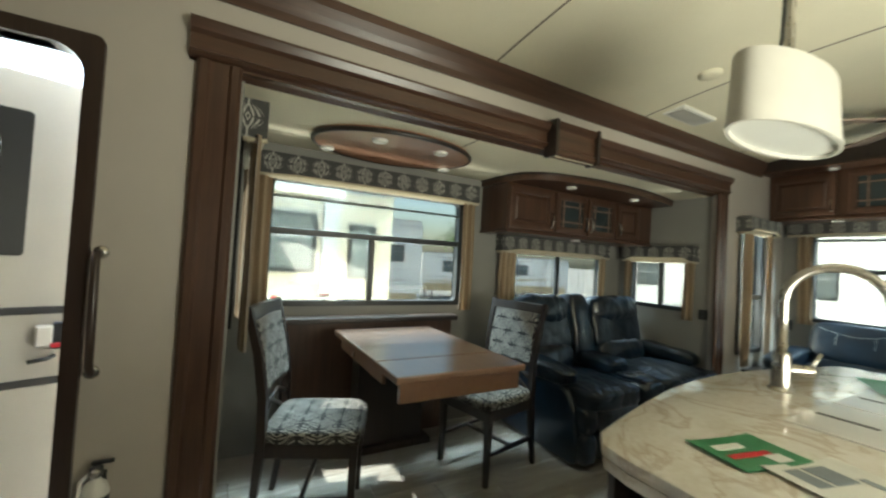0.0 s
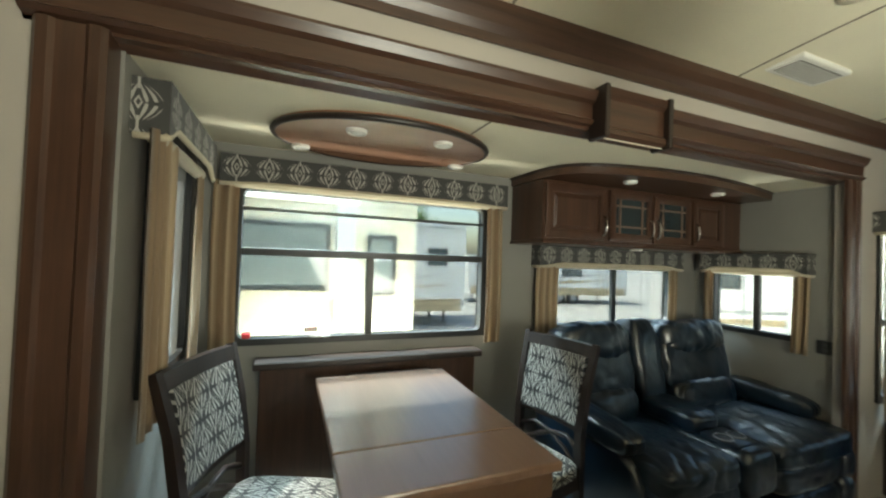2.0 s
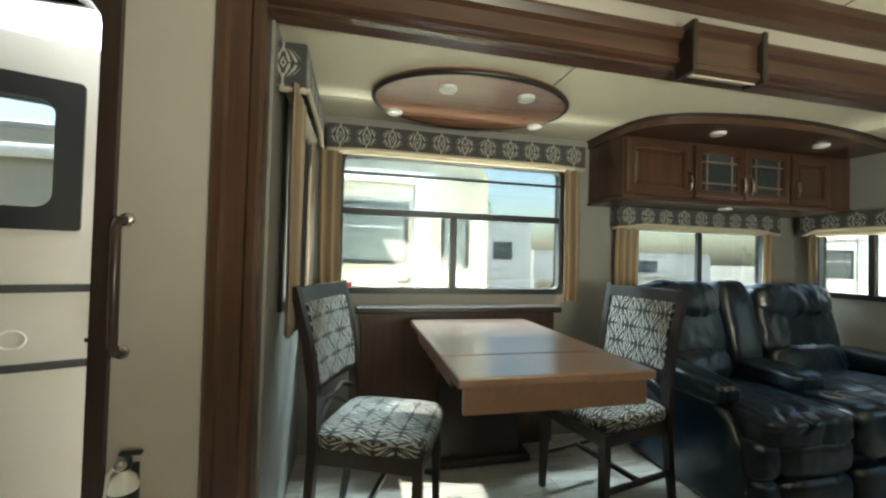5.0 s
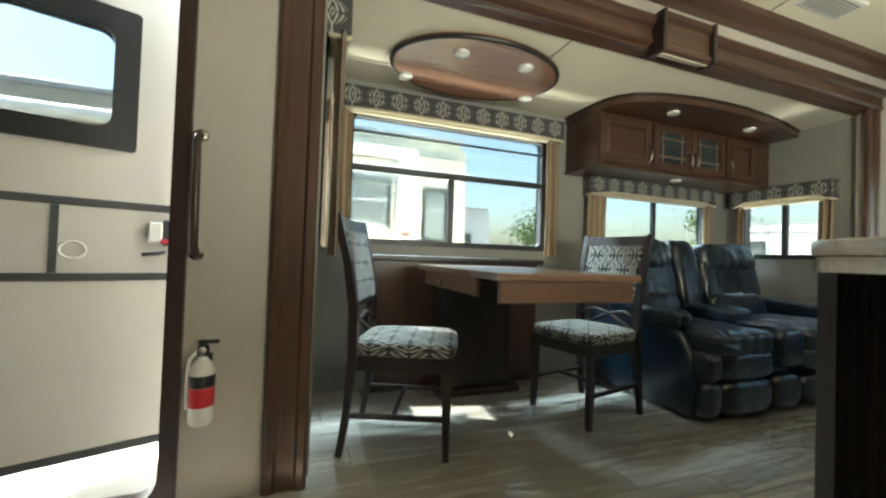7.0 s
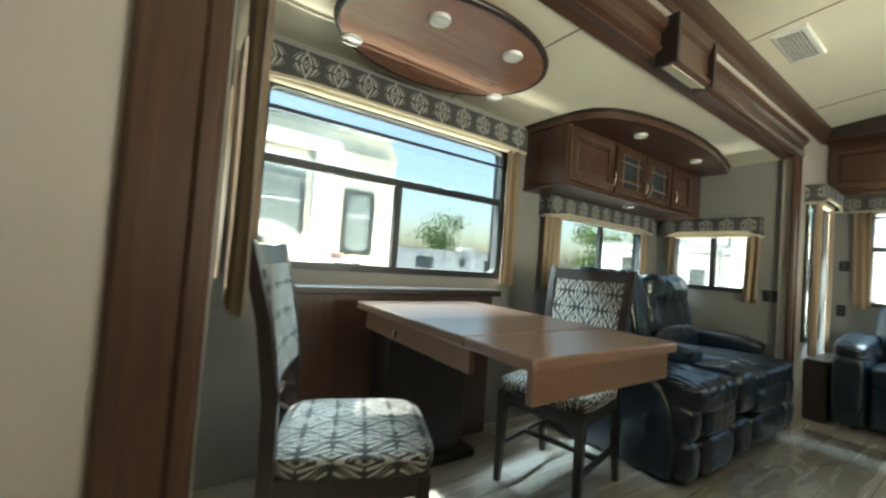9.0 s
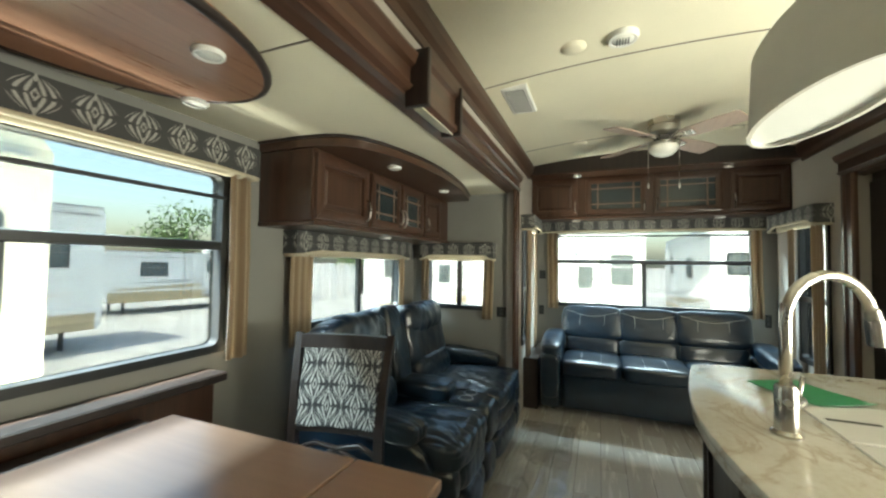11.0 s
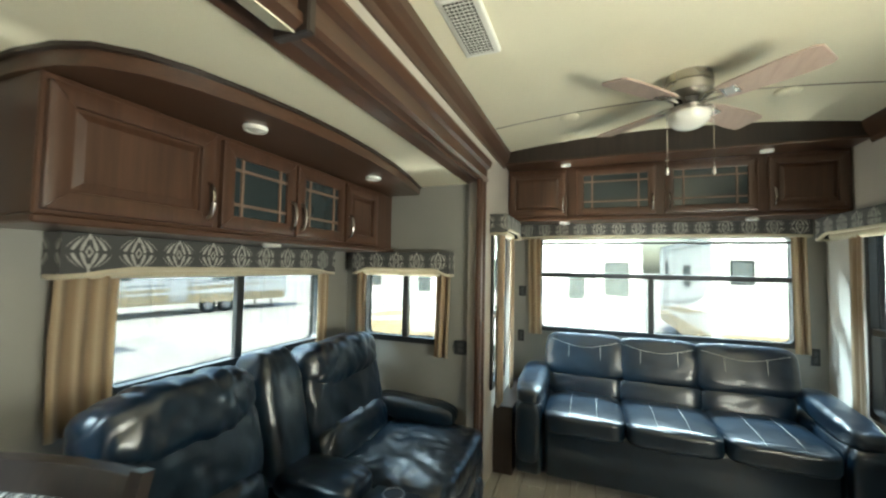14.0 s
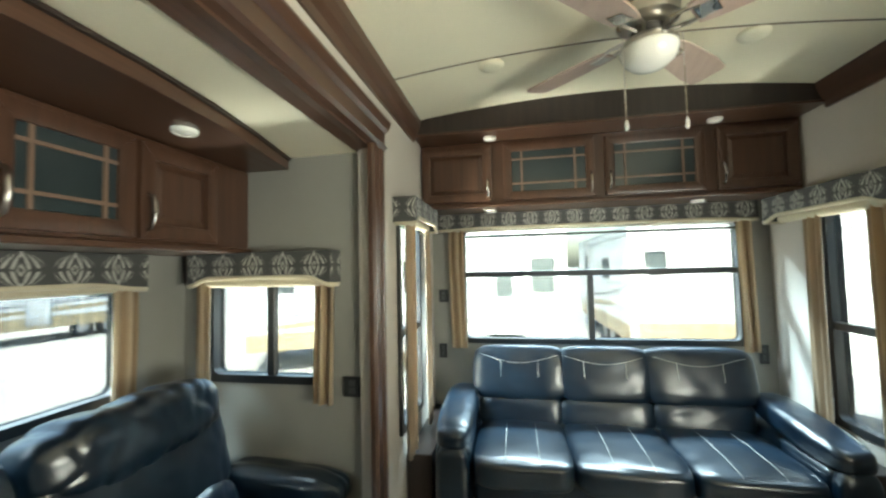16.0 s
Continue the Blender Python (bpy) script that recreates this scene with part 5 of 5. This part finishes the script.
for x, y in ((4.4, 1.62), (4.4, -0.08), (4.92, 1.62), (4.92, -0.08)):
    part("foot", lathe(bm_new(), [(0.025, 0.0), (0.03, 0.055)], (x, y, 0), 12), M_BLACK, sf)

# end table between sofa arm and side wall
et = thing("side_shelf", "low dark side shelf between the sofa and the wall", "side table", at=(4.5, 1.8, 0))
part("body", bx(4.28, 5.03, 1.745, YM - 0.006, 0.0, 0.46, bev=0.004), M_ESP, et)
et2 = thing("side_shelf", "low dark side shelf between the sofa and the wall", "side table", at=(4.5, -0.25, 0))
part("body", bx(4.28, 5.03, YR + 0.006, -0.195, 0.0, 0.5, bev=0.004), M_ESP, et2)

# ---- island ----
isl = thing("kitchen_island", "dark wood kitchen island with fluted corner posts", "island", at=(1.85, 0.45, 0))
part("body", bx(1.09, 2.58, 0.14, 0.79, 0.08, 0.847), M_ESP, isl)
part("plinth", bx(1.11, 2.56, 0.16, 0.75, 0.0, 0.08), M_BLACK, isl)
def pilaster(x, y, ax):
    b = bm_new()
    w, n = 0.045, 5
    pts = [(-w, 0.0), (-w, 0.022)]
    for k in range(n):
        a = -w + 0.012 + k * (2 * w - 0.024) / n
        st = (2 * w - 0.024) / n
        pts += [(a, 0.022), (a + st * 0.2, 0.013), (a + st * 0.5, 0.01), (a + st * 0.8, 0.013)]
    pts += [(w - 0.012, 0.022), (w, 0.022), (w, 0.0)]
    if ax == 0:
        extrude(b, [(x - p[1], y + p[0]) for p in pts], 2, 0.08, 0.846)
    else:
        extrude(b, [(x + p[0], y + p[1]) for p in pts], 2, 0.08, 0.846)
    part("pilaster", b, M_ESP, isl, "fluted corner post")
for y in (0.74, 0.42, 0.19):
    pilaster(1.09, y, 0)
for x in (1.14, 1.66, 2.08, 2.53):
    pilaster(x, 0.79, 1)
for a, bq in ((1.21, 1.6), (1.72, 2.02), (2.14, 2.47)):
    part("panel", bx(a, bq, 0.789, 0.8, 0.14, 0.8, bev=0.005), M_ESP, isl)
for a, bq in ((0.25, 0.36), (0.48, 0.68)):
    part("panel", bx(1.079, 1.091, a, bq, 0.14, 0.8, bev=0.005), M_ESP, isl)
ct = thing("worktop", "marbled cream solid-surface island worktop with bowed edge", "worktop", at=(1.85, 0.45, 0.848))
bow = [(0.965, 0.05), (0.965, 0.68), (0.98, 0.745), (1.03, 0.79)] + [(1.03 + 1.59 * k / 16, 0.79 + 0.055 * k / 16 + 0.135 * math.sin(math.pi * k / 16)) for k in range(1, 17)] + [(2.668, 0.825), (2.69, 0.77), (2.7, 0.05)]
b = extrude(bm_new(), bow, 2, 0.872, 0.9)
es = [e for e in b.edges if abs(e.verts[0].co.z - e.verts[1].co.z) < 1e-5]
bmesh.ops.bevel(b, geom=es, offset=0.008, segments=2, affect="EDGES", profile=0.5)
part("slab", b, M_STONE, ct, smooth=40)
part("built_up_edge", extrude(bm_new(), [(x + (0.004 if x < 1.2 else -0.004 if x > 2.5 else 0), y - 0.004) for x, y in bow], 2, 0.848, 0.872), M_STONE, ct, smooth=40)
M_COVER = plain("white_solid_surface", (0.72, 0.7, 0.66), 0.15, var=0.03, coat=0.2)
for k, x in enumerate((1.72, 2.06)):
    sc = thing("sink_cover", "white solid-surface sink cover with a finger slot", "sink cover", "covers over the island sink", at=(x, 0.4, 0.9))
    part("plate", bx(x - 0.16, x + 0.165, 0.18, 0.64, 0.9, 0.906, bev=0.002), M_COVER, sc)
    part("slot", bx(x - 0.01, x + 0.006, 0.5, 0.62, 0.9058, 0.9072), M_GROOVE, sc, "dark finger slot")

fc = thing("faucet", "brushed nickel gooseneck kitchen faucet with side lever", "faucet", at=(1.9, 0.765, 0.9))
bx0, by0 = 1.9, 0.765
dv = Vector((0.42, -0.9, 0)).normalized()
part("base", lathe(bm_new(), [(0.034, 0.9), (0.035, 0.906), (0.027, 0.914), (0.026, 1.02), (0.022, 1.03)], (bx0, by0, 0), 22), M_NICKEL, fc, smooth=35)
neck = [(bx0, by0, 1.02), (bx0, by0, 1.15)]
rr = 0.125
for k in range(13):
    a = math.pi * (1 - k / 12 * 0.93)
    q = Vector((bx0, by0, 1.195)) + dv * (rr + rr * math.cos(a)) + Vector((0, 0, rr * math.sin(a)))
    neck.append(tuple(q))
part("neck", tube(bm_new(), neck, 0.0145, 12), M_NICKEL, fc, smooth=True)
e = Vector(neck[-1])
part("spray_head", tube(bm_new(), [tuple(e + Vector((0, 0, 0.005))), tuple(e + dv * 0.008 + Vector((0, 0, -0.03))), tuple(e + dv * 0.016 + Vector((0, 0, -0.09)))], [0.017, 0.021, 0.022], 14), M_NICKEL, fc, smooth=40)
lv = Vector((0.8, -0.6, 0)).normalized()
q = Vector((bx0, by0, 0.972))
part("lever", tube(bm_new(), [tuple(q + lv * 0.02), tuple(q + lv * 0.06), tuple(q + lv * 0.09)], [0.02, 0.019, 0.018], 12), M_NICKEL, fc, smooth=40)
part("lever_blade", tube(bm_new(), [tuple(q + lv * 0.08), tuple(q + lv * 0.1 + Vector((0, 0, 0.03))), tuple(q + lv * 0.12 + Vector((0, 0, 0.06)))], 0.006, 8), M_NICKEL, fc, smooth=True)

M_GREEN = plain("green_print", (0.04, 0.22, 0.09), 0.35, var=0.1)
M_PAPER = plain("white_paper", (0.7, 0.69, 0.64), 0.5, var=0.03)
M_GREYINK = plain("grey_print", (0.22, 0.25, 0.27), 0.5, var=0.2)


def sheet(name, at, turn, w, h, mat, label, cat, z=0.901, bars=()):
    t = thing(name, label, cat, at=(*at, z), turn=turn)
    b = bm_new()
    n = 8
    rows = [[b.verts.new((w * (i / n - 0.5), h * (j - 0.5), 0.001 + 0.004 * (2 * i / n - 1) ** 4)) for j in (0, 1)] for i in range(n + 1)]
    for r0, r1 in zip(rows, rows[1:]):
        b.faces.new((r0[0], r1[0], r1[1], r0[1]))
    ex = bmesh.ops.extrude_face_region(b, geom=b.faces[:])
    for v in ex["geom"]:
        if isinstance(v, bmesh.types.BMVert):
            v.co.z += 0.0012
    bmesh.ops.recalc_face_normals(b, faces=b.faces[:])
    part("page", b, mat, t, local=True)
    for x0, x1, y0, y1, m, nm in bars:
        part(nm, bx(x0, x1, y0, y1, 0.0024, 0.0032), m, t, local=True)
    return t


sheet("brochure", (1.24, 0.59), -12, 0.19, 0.13, M_GREEN, "green printed brochure lying on the worktop", "brochure", bars=((-0.06, 0.02, 0.015, 0.035, M_PAPER, "title_bar"), (-0.075, 0.05, -0.02, -0.004, M_RED, "red_band"), (0.02, 0.07, -0.05, -0.02, M_PAPER, "picture_block")))
sheet("leaflet", (1.27, 0.455), -14, 0.2, 0.14, M_PAPER, "white leaflet with grey pictures on the worktop", "leaflet", bars=((-0.08, -0.03, -0.01, 0.05, M_GREYINK, "picture_block"), (-0.02, 0.04, -0.01, 0.05, M_GREYINK, "picture_block"), (0.05, 0.085, -0.05, 0.0, M_GREYINK, "picture_block")))
sheet("folder", (2.32, 0.56), 28, 0.26, 0.2, M_GREEN, "green folder lying on the worktop near the sink", "folder", z=0.908)


# ---- plates and film ----
def plate(at, size, label):
    """A small switch or outlet plate; size: full extents."""
    t = thing("wall_plate", label, "switch", "dark wall plates", at=at)
    h = [v / 2 for v in size]
    part("cover", bx(at[0] - h[0], at[0] + h[0], at[1] - h[1], at[1] + h[1], at[2] - h[2], at[2] + h[2], bev=0.002), M_BLACK, t)
    k = 0 if size[0] < size[1] else 1
    d = [0.0, 0.0]
    d[k] = -h[k] - 0.001
    for s in (-1, 1):
        z = at[2] + s * h[2] * 0.38
        part("rocker", bx(at[0] + d[0] - (0.002 if k == 0 else h[0] * 0.35), at[0] + d[0] + (0.002 if k == 0 else h[0] * 0.35), at[1] + d[1] - (0.002 if k == 1 else h[1] * 0.35), at[1] + d[1] + (0.002 if k == 1 else h[1] * 0.35), z - h[2] * 0.28, z + h[2] * 0.28), M_DARKTRIM, t)


plate((XE - 0.006, 1.995, 0.925), (0.012, 0.085, 0.085), "dark switch plate below the small window")
plate((XR - 0.006, 1.81, 1.225), (0.012, 0.065, 0.09), "dark switch plate beside the rear window")
plate((XR - 0.006, 1.82, 0.83), (0.012, 0.055, 0.1), "dark outlet plate above the sofa arm")
plate((XR - 0.006, -0.235, 0.84), (0.012, 0.05, 0.12), "dark outlet plate beside the sofa back")

M_FILM = glass("clear_plastic_film", (0.985, 0.99, 0.99), 0.08, 2.4)
b = bm_new()
nx, nyy = 300, 84
g = []
for i in range(nx + 1):
    row = []
    for j in range(nyy + 1):
        x, y = 0.5 + 3.5 * i / nx, 1.4 + 0.95 * j / nyy
        v = Vector((x * 1.1 + y * 0.5, y * 9 - x * 0.5, 0))
        ridge = 1 - abs(noise.noise(v))
        fine_ridge = 1 - abs(noise.noise(Vector((x * 7 + y * 3, y * 13 - x * 2, 4))))
        near = 0.3 + 0.7 * min(1.0, max(0.0, (x - 1.6) / 0.7)) * min(1.0, max(0.0, (1.95 - y) / 0.15))
        z = 0.002 + near * (0.007 * max(0.0, ridge - 0.9) / 0.1 + 0.0005 * noise.noise(v * 2.1)) + 0.003 * max(0.0, fine_ridge - 0.93) / 0.07
        row.append(b.verts.new((x + 0.012 * noise.noise(v * 0.7), y + 0.02 * noise.noise(Vector((x * 3, 0, 5))), z)))
    g.append(row)
for i in range(nx):
    for j in range(nyy):
        b.faces.new((g[i][j], g[i + 1][j], g[i + 1][j + 1], g[i][j + 1]))
film = tagged(part("plastic_film", b, M_FILM, smooth=True), "crumpled clear plastic film covering the floor by the recliners", "plastic film")
film.visible_shadow = False


# ---- outdoors ----
M_GRAVEL = plain("pale_gravel", (0.33, 0.315, 0.285), 0.9, var=0.2, scale=0.6, fine=30.0, bmp=0.4)
setting("ground", bx(-400, 400, -400, 400, GROUND - 0.5, GROUND), M_GRAVEL, "pale dusty gravel lot reaching the horizon", "ground")
M_RVW = plain("rv_white", (0.72, 0.71, 0.68), 0.3, var=0.03, scale=0.8, bmp=0.0)
M_RVB = plain("rv_beige", (0.35, 0.315, 0.245), 0.35, var=0.04, scale=0.8, bmp=0.0)
M_RVG = plain("rv_grey", (0.33, 0.33, 0.33), 0.4, var=0.05, scale=0.8, bmp=0.0)
M_RVTAN = plain("rv_tan_swoosh", (0.42, 0.33, 0.2), 0.35, var=0.05, bmp=0.0)
M_DGLASS = plain("dark_window_glass", (0.1, 0.112, 0.11), 0.6, var=0.02, scale=0.5, fine=1.0, bmp=0.0, spec=0.2)
M_RVLINE = plain("rv_dark_seam", (0.13, 0.135, 0.14), 0.5, var=0.1)
M_TYRE = plain("tyre_rubber", (0.02, 0.02, 0.021), 0.8)


def trailer(at, turn, length, top, label, body_m, swoosh_m, wins, door=None, width=2.4, low=-0.45):
    """A parked travel trailer; its long side lies on its own y = 0, seen from -y, from x = 0 to length."""
    t = thing("travel_trailer", label, "trailer", "trailers parked around", at=(at[0], at[1], GROUND), turn=turn)
    L = dict(local=True)
    g = -GROUND
    z0, z1 = low + g, top + g
    b = bm_new()
    extrude(b, [(0.12, z0), (0, z0 + 0.5), (0, z1 - 0.15), (0.1, z1), (length - 0.1, z1), (length, z1 - 0.15), (length, z0 + 0.2), (length - 0.1, z0)], 1, 0, width)
    part("body", b, body_m, t, **L)
    part("roof_trim", bx(0.05, length - 0.05, -0.02, width + 0.02, z1 - 0.015, z1 + 0.04, bev=0.01), M_RVG, t, **L)
    part("skirt", bx(0.15, length - 0.15, -0.012, 0.02, z0, z0 + 0.42, bev=0.004), swoosh_m, t, "coloured lower band", **L)
    for k, (za, zb, h) in enumerate(((0.5, 0.95, 0.16), (0.75, 1.35, 0.09))):
        b = bm_new()
        n = 16
        pts = []
        for i in range(n + 1):
            u = i / n
            pts.append((0.25 + (length - 0.5) * u, z0 + za + (zb - za) * u ** 2.2))
        up = [(x, z + h * math.sin(math.pi * min(1, 0.08 + i / n * 0.92))) for i, (x, z) in enumerate(pts)]
        extrude(b, pts + up[::-1], 1, -0.006, 0.01)
        part("swoosh", b, swoosh_m if k == 0 else M_RVG, t, "curved painted stripe", **L)
    for x0, x1, za, zb in wins:
        w = part("window", ring(bm_new(), 1, x0, x1, za + g, zb + g, 0.035, 0.06, -0.02, 0.03), M_BLACK, t, smooth=40, **L)
        part("pane", bx(x0 + 0.02, x1 - 0.02, -0.009, -0.004, za + g + 0.02, zb + g - 0.02), M_DGLASS, w, "dark tinted pane", **L)
        part("transom", bx(x0 + 0.03, x1 - 0.03, -0.014, -0.008, (za * 0.4 + zb * 0.6) + g - 0.012, (za * 0.4 + zb * 0.6) + g + 0.012), M_RVG, w, "pale cross bar", **L)
    if door:
        dd = part("door", ring(bm_new(), 1, door, door + 0.72, z0 + 0.1, z0 + 2.0, 0.03, 0.08, -0.022, 0.02), M_RVG, t, **L)
        part("door_panel", bx(door + 0.025, door + 0.695, -0.012, 0.0, z0 + 0.125, z0 + 1.975), body_m, dd, **L)
        part("door_window", bx(door + 0.2, door + 0.55, -0.018, -0.01, z0 + 1.2, z0 + 1.75, bev=0.003), M_DGLASS, dd, **L)
    for k in (0, 1):
        x = length * 0.56 + k * 0.85
        wh = part("wheel", lathe(bm_new(), [(0.2, 0.02), (0.33, 0.0), (0.36, 0.03), (0.36, 0.2), (0.33, 0.22)], (x, 0.06, 0.36), 24, 1), M_TYRE, t, smooth=40, **L)
        part("rim", lathe(bm_new(), [(0.05, -0.008), (0.19, 0.0), (0.21, 0.03)], (x, 0.058, 0.36), 20, 1), M_RVG, wh, smooth=40, **L)
    for k in range(1, int(length / 1.6) + 1):
        x = k * 1.6 - 0.35
        if x < length - 0.2 and not any(a - 0.05 < x < bb + 0.05 for a, bb, _, _ in wins):
            part("seam", bx(x - 0.012, x + 0.012, -0.0075, 0.0, z0 + 0.44, z1 - 0.05), M_RVLINE, t, "dark panel seam", **L)
    part("drip_rail", bx(0.1, length - 0.1, -0.03, 0.005, z1 - 0.2, z1 - 0.175, bev=0.004), M_RVLINE, t, **L)
    for x in (0.8, length - 0.6):
        part("jack", bx(x - 0.04, x + 0.04, 0.4, 0.48, 0.0, z0 + 0.05), M_BLACK, t, **L)
        part("jack", bx(x - 0.04, x + 0.04, width - 0.5, width - 0.42, 0.0, z0 + 0.05), M_BLACK, t, **L)
    part("roof_unit", bx(length * 0.45, length * 0.45 + 0.9, width / 2 - 0.35, width / 2 + 0.35, z1 + 0.035, z1 + 0.3, bev=0.06, seg=2), M_RVW, t, "white roof air conditioner", **L)
    return t


trailer((-7.0, 4.46), 0, 8.93, 2.15, "beige travel trailer with dark windows parked alongside", M_RVB, M_RVG, [(7.22, 8.07, 1.05, 1.68), (8.42, 8.72, 1.0, 1.6), (5.2, 6.1, 0.9, 1.6), (2.0, 3.0, 0.9, 1.6)])
aw = thing("awning_arm", "folded grey awning arm on the beige trailer", "awning", at=(1.2, 4.43, GROUND))
part("arm", bx(1.12, 1.3, 4.4, 4.452, -0.4, 1.9, bev=0.01), M_RVG, aw)
part("roll", lathe(bm_new(), [(0.05, 0), (0.06, 0.02), (0.06, 5.4), (0.05, 5.42)], (-4.1, 4.37, 1.93), 16, 0), M_RVW, aw, "white rolled awning", smooth=40)
part("foot", bx(1.16, 1.24, 4.41, 4.45, GROUND, -0.4), M_RVG, aw)
trailer((-2.5, 13.0), 0, 9.0, 2.6, "white travel trailer with tan stripes across the lot", M_RVW, M_RVTAN, [(4.4, 5.3, 1.0, 1.7), (7.6, 8.3, 1.1, 1.7)], door=5.9)
trailer((9.5, 19.0), -10, 9.5, 1.6, "white travel trailer with tan stripes in a far row", M_RVW, M_RVTAN, [(1.2, 2.2, 0.6, 1.2), (5.4, 6.6, 0.6, 1.2)], door=3.6)
trailer((10.2, 7.6), -62, 5.0, 1.9, "white travel trailer with tan lower band behind the lot", M_RVW, M_RVTAN, [(0.6, 1.2, 0.9, 1.5), (3.6, 4.4, 0.9, 1.5)], door=2.0)
trailer((10.8, 4.6), -90, 4.4, 2.3, "white trailer side with ladder behind the rear window", M_RVW, M_RVG, [(3.65, 4.15, 0.85, 1.6), (0.8, 1.6, 0.9, 1.6)], door=2.7)
yt = trailer((19.0, -1.36), 180, 7.0, 2.3, "white travel trailer with yellow lower band behind the rear window", M_RVW, M_RVTAN, [(1.3, 1.75, 1.1, 1.75), (4.2, 5.0, 1.0, 1.6)])
yw = part("window", ring(bm_new(), 0, -2.15, -1.7, 1.15, 1.7, 0.035, 0.06, 11.975, 12.02), M_BLACK, yt, smooth=40)
part("pane", bx(11.988, 11.994, -2.13, -1.72, 1.17, 1.68), M_DGLASS, yw, "dark tinted pane")
part("band", bx(11.985, 12.01, -3.6, -1.5, -0.35, 0.05), M_RVTAN, yt, "yellow lower band")
for k, w in enumerate((0.09, 0.07, 0.09, 0.06, 0.08)):
    part("lettering_bar", bx(11.984, 11.996, -2.2 - 0.13 * k - w, -2.2 - 0.13 * k, 0.62, 0.74), M_RVG, yt, "grey lettering bar")
trailer((8.5, -2.4), -150, 6.0, 2.0, "white travel trailer beside the narrow window", M_RVW, M_RVG, [(1.2, 2.0, 0.9, 1.5), (3.5, 4.3, 0.9, 1.5)])
lad = thing("ladder", "thin metal rear ladder standing against a white trailer", "ladder", at=(10.75, 1.45, GROUND))
for y in (1.75, 1.15):
    part("rail", tube(bm_new(), [(10.74, y, -0.2), (10.74, y, 2.2)], 0.015, 8), M_RVLINE, lad, smooth=True)
    part("rail", tube(bm_new(), [(10.74, y, -0.2), (10.74, y, GROUND)], 0.012, 6), M_RVLINE, lad, smooth=True)
for k in range(7):
    part("rung", tube(bm_new(), [(10.74, 1.15, 0.1 + k * 0.3), (10.74, 1.75, 0.1 + k * 0.3)], 0.012, 8), M_RVLINE, lad, smooth=True)

M_LEAF = plain("leaf_green", (0.1, 0.16, 0.035), 0.6, var=0.35, scale=1.2, bmp=0.0)
M_BARK = plain("bark", (0.1, 0.075, 0.055), 0.9, var=0.3, fine=40)
rng = random.Random(7)


def tree(x, y, h, r):
    t = thing("tree", "green broad-leaved tree beyond the parked trailers", "tree", "trees behind the lot", at=(x, y, GROUND))
    b = bm_new()
    tube(b, [(x, y, GROUND), (x + 0.1, y, GROUND + h * 0.3), (x, y + 0.1, GROUND + h * 0.62)], [0.2, 0.15, 0.07], 10)
    for k in range(6):
        a = k * 1.05
        tube(b, [(x, y, GROUND + h * (0.32 + 0.04 * k)), (x + math.cos(a) * r * 0.5, y + math.sin(a) * r * 0.5, GROUND + h * (0.55 + 0.05 * k))], [0.07, 0.02], 6)
    part("trunk", b, M_BARK, t, smooth=True)
    b = bm_new()
    clumps = []
    for k in range(16):
        a, e = rng.uniform(0, 6.28), rng.uniform(0.2, 1.0)
        clumps.append(Vector((x + math.cos(a) * r * e * 0.75, y + math.sin(a) * r * e * 0.75, GROUND + h * rng.uniform(0.5, 0.92))))
    for k in range(1500):
        cl = rng.choice(clumps)
        p = cl + Vector((rng.gauss(0, r * 0.22), rng.gauss(0, r * 0.22), rng.gauss(0, r * 0.18)))
        s = rng.uniform(0.07, 0.16)
        m = Matrix.Translation(p) @ Euler((rng.uniform(0, 6), rng.uniform(0, 6), rng.uniform(0, 6))).to_matrix().to_4x4()
        q = [b.verts.new(m @ Vector(v) ) for v in ((-s, 0, 0), (0, -s * 0.5, s * 0.1), (s, 0, 0), (0, s * 0.5, s * 0.1))]
        b.faces.new(q)
    part("crown", b, M_LEAF, t)


for a in ((7.5, 21.0, 5.2, 1.8), (17.0, 26.0, 5.5, 2.2), (27.0, 9.0, 6.0, 2.4), (24.0, 17.0, 5.0, 2.0)):
    tree(*a)

# ---- floor planks ----
PW, PL = 0.152, 0.92
fl = bpy.data.objects["floor"]
meshes = {}


def plank_piece(x0, x1, y0, y1):
    key = (round(x1 - x0, 3), round(y1 - y0, 3))
    if key not in meshes:
        b = bx(-key[0] / 2 + 0.0012, key[0] / 2 - 0.0012, -key[1] / 2 + 0.0012, key[1] / 2 - 0.0012, -0.008, 0.0, bev=0.0012)
        me = bpy.data.meshes.new("plank")
        b.to_mesh(me)
        b.free()
        me.materials.append(M_PLANK)
        meshes[key] = me
    ob = new("plank", meshes[key])
    ob.location = ((x0 + x1) / 2, (y0 + y1) / 2, 0)
    ob.parent = fl


for r in range(21):
    y0 = YR + 0.0 + r * PW
    y1 = min(y0 + PW, YW - 0.001)
    if y1 - y0 < 0.02:
        continue
    x = -0.9 - ((r * 0.37) % 1.0) * PL
    while x < XR:
        x0, x1 = max(x, -1.1), min(x + PL, XR)
        if x1 - x0 > 0.03:
            plank_piece(x0, x1, y0, y1)
        x += PL
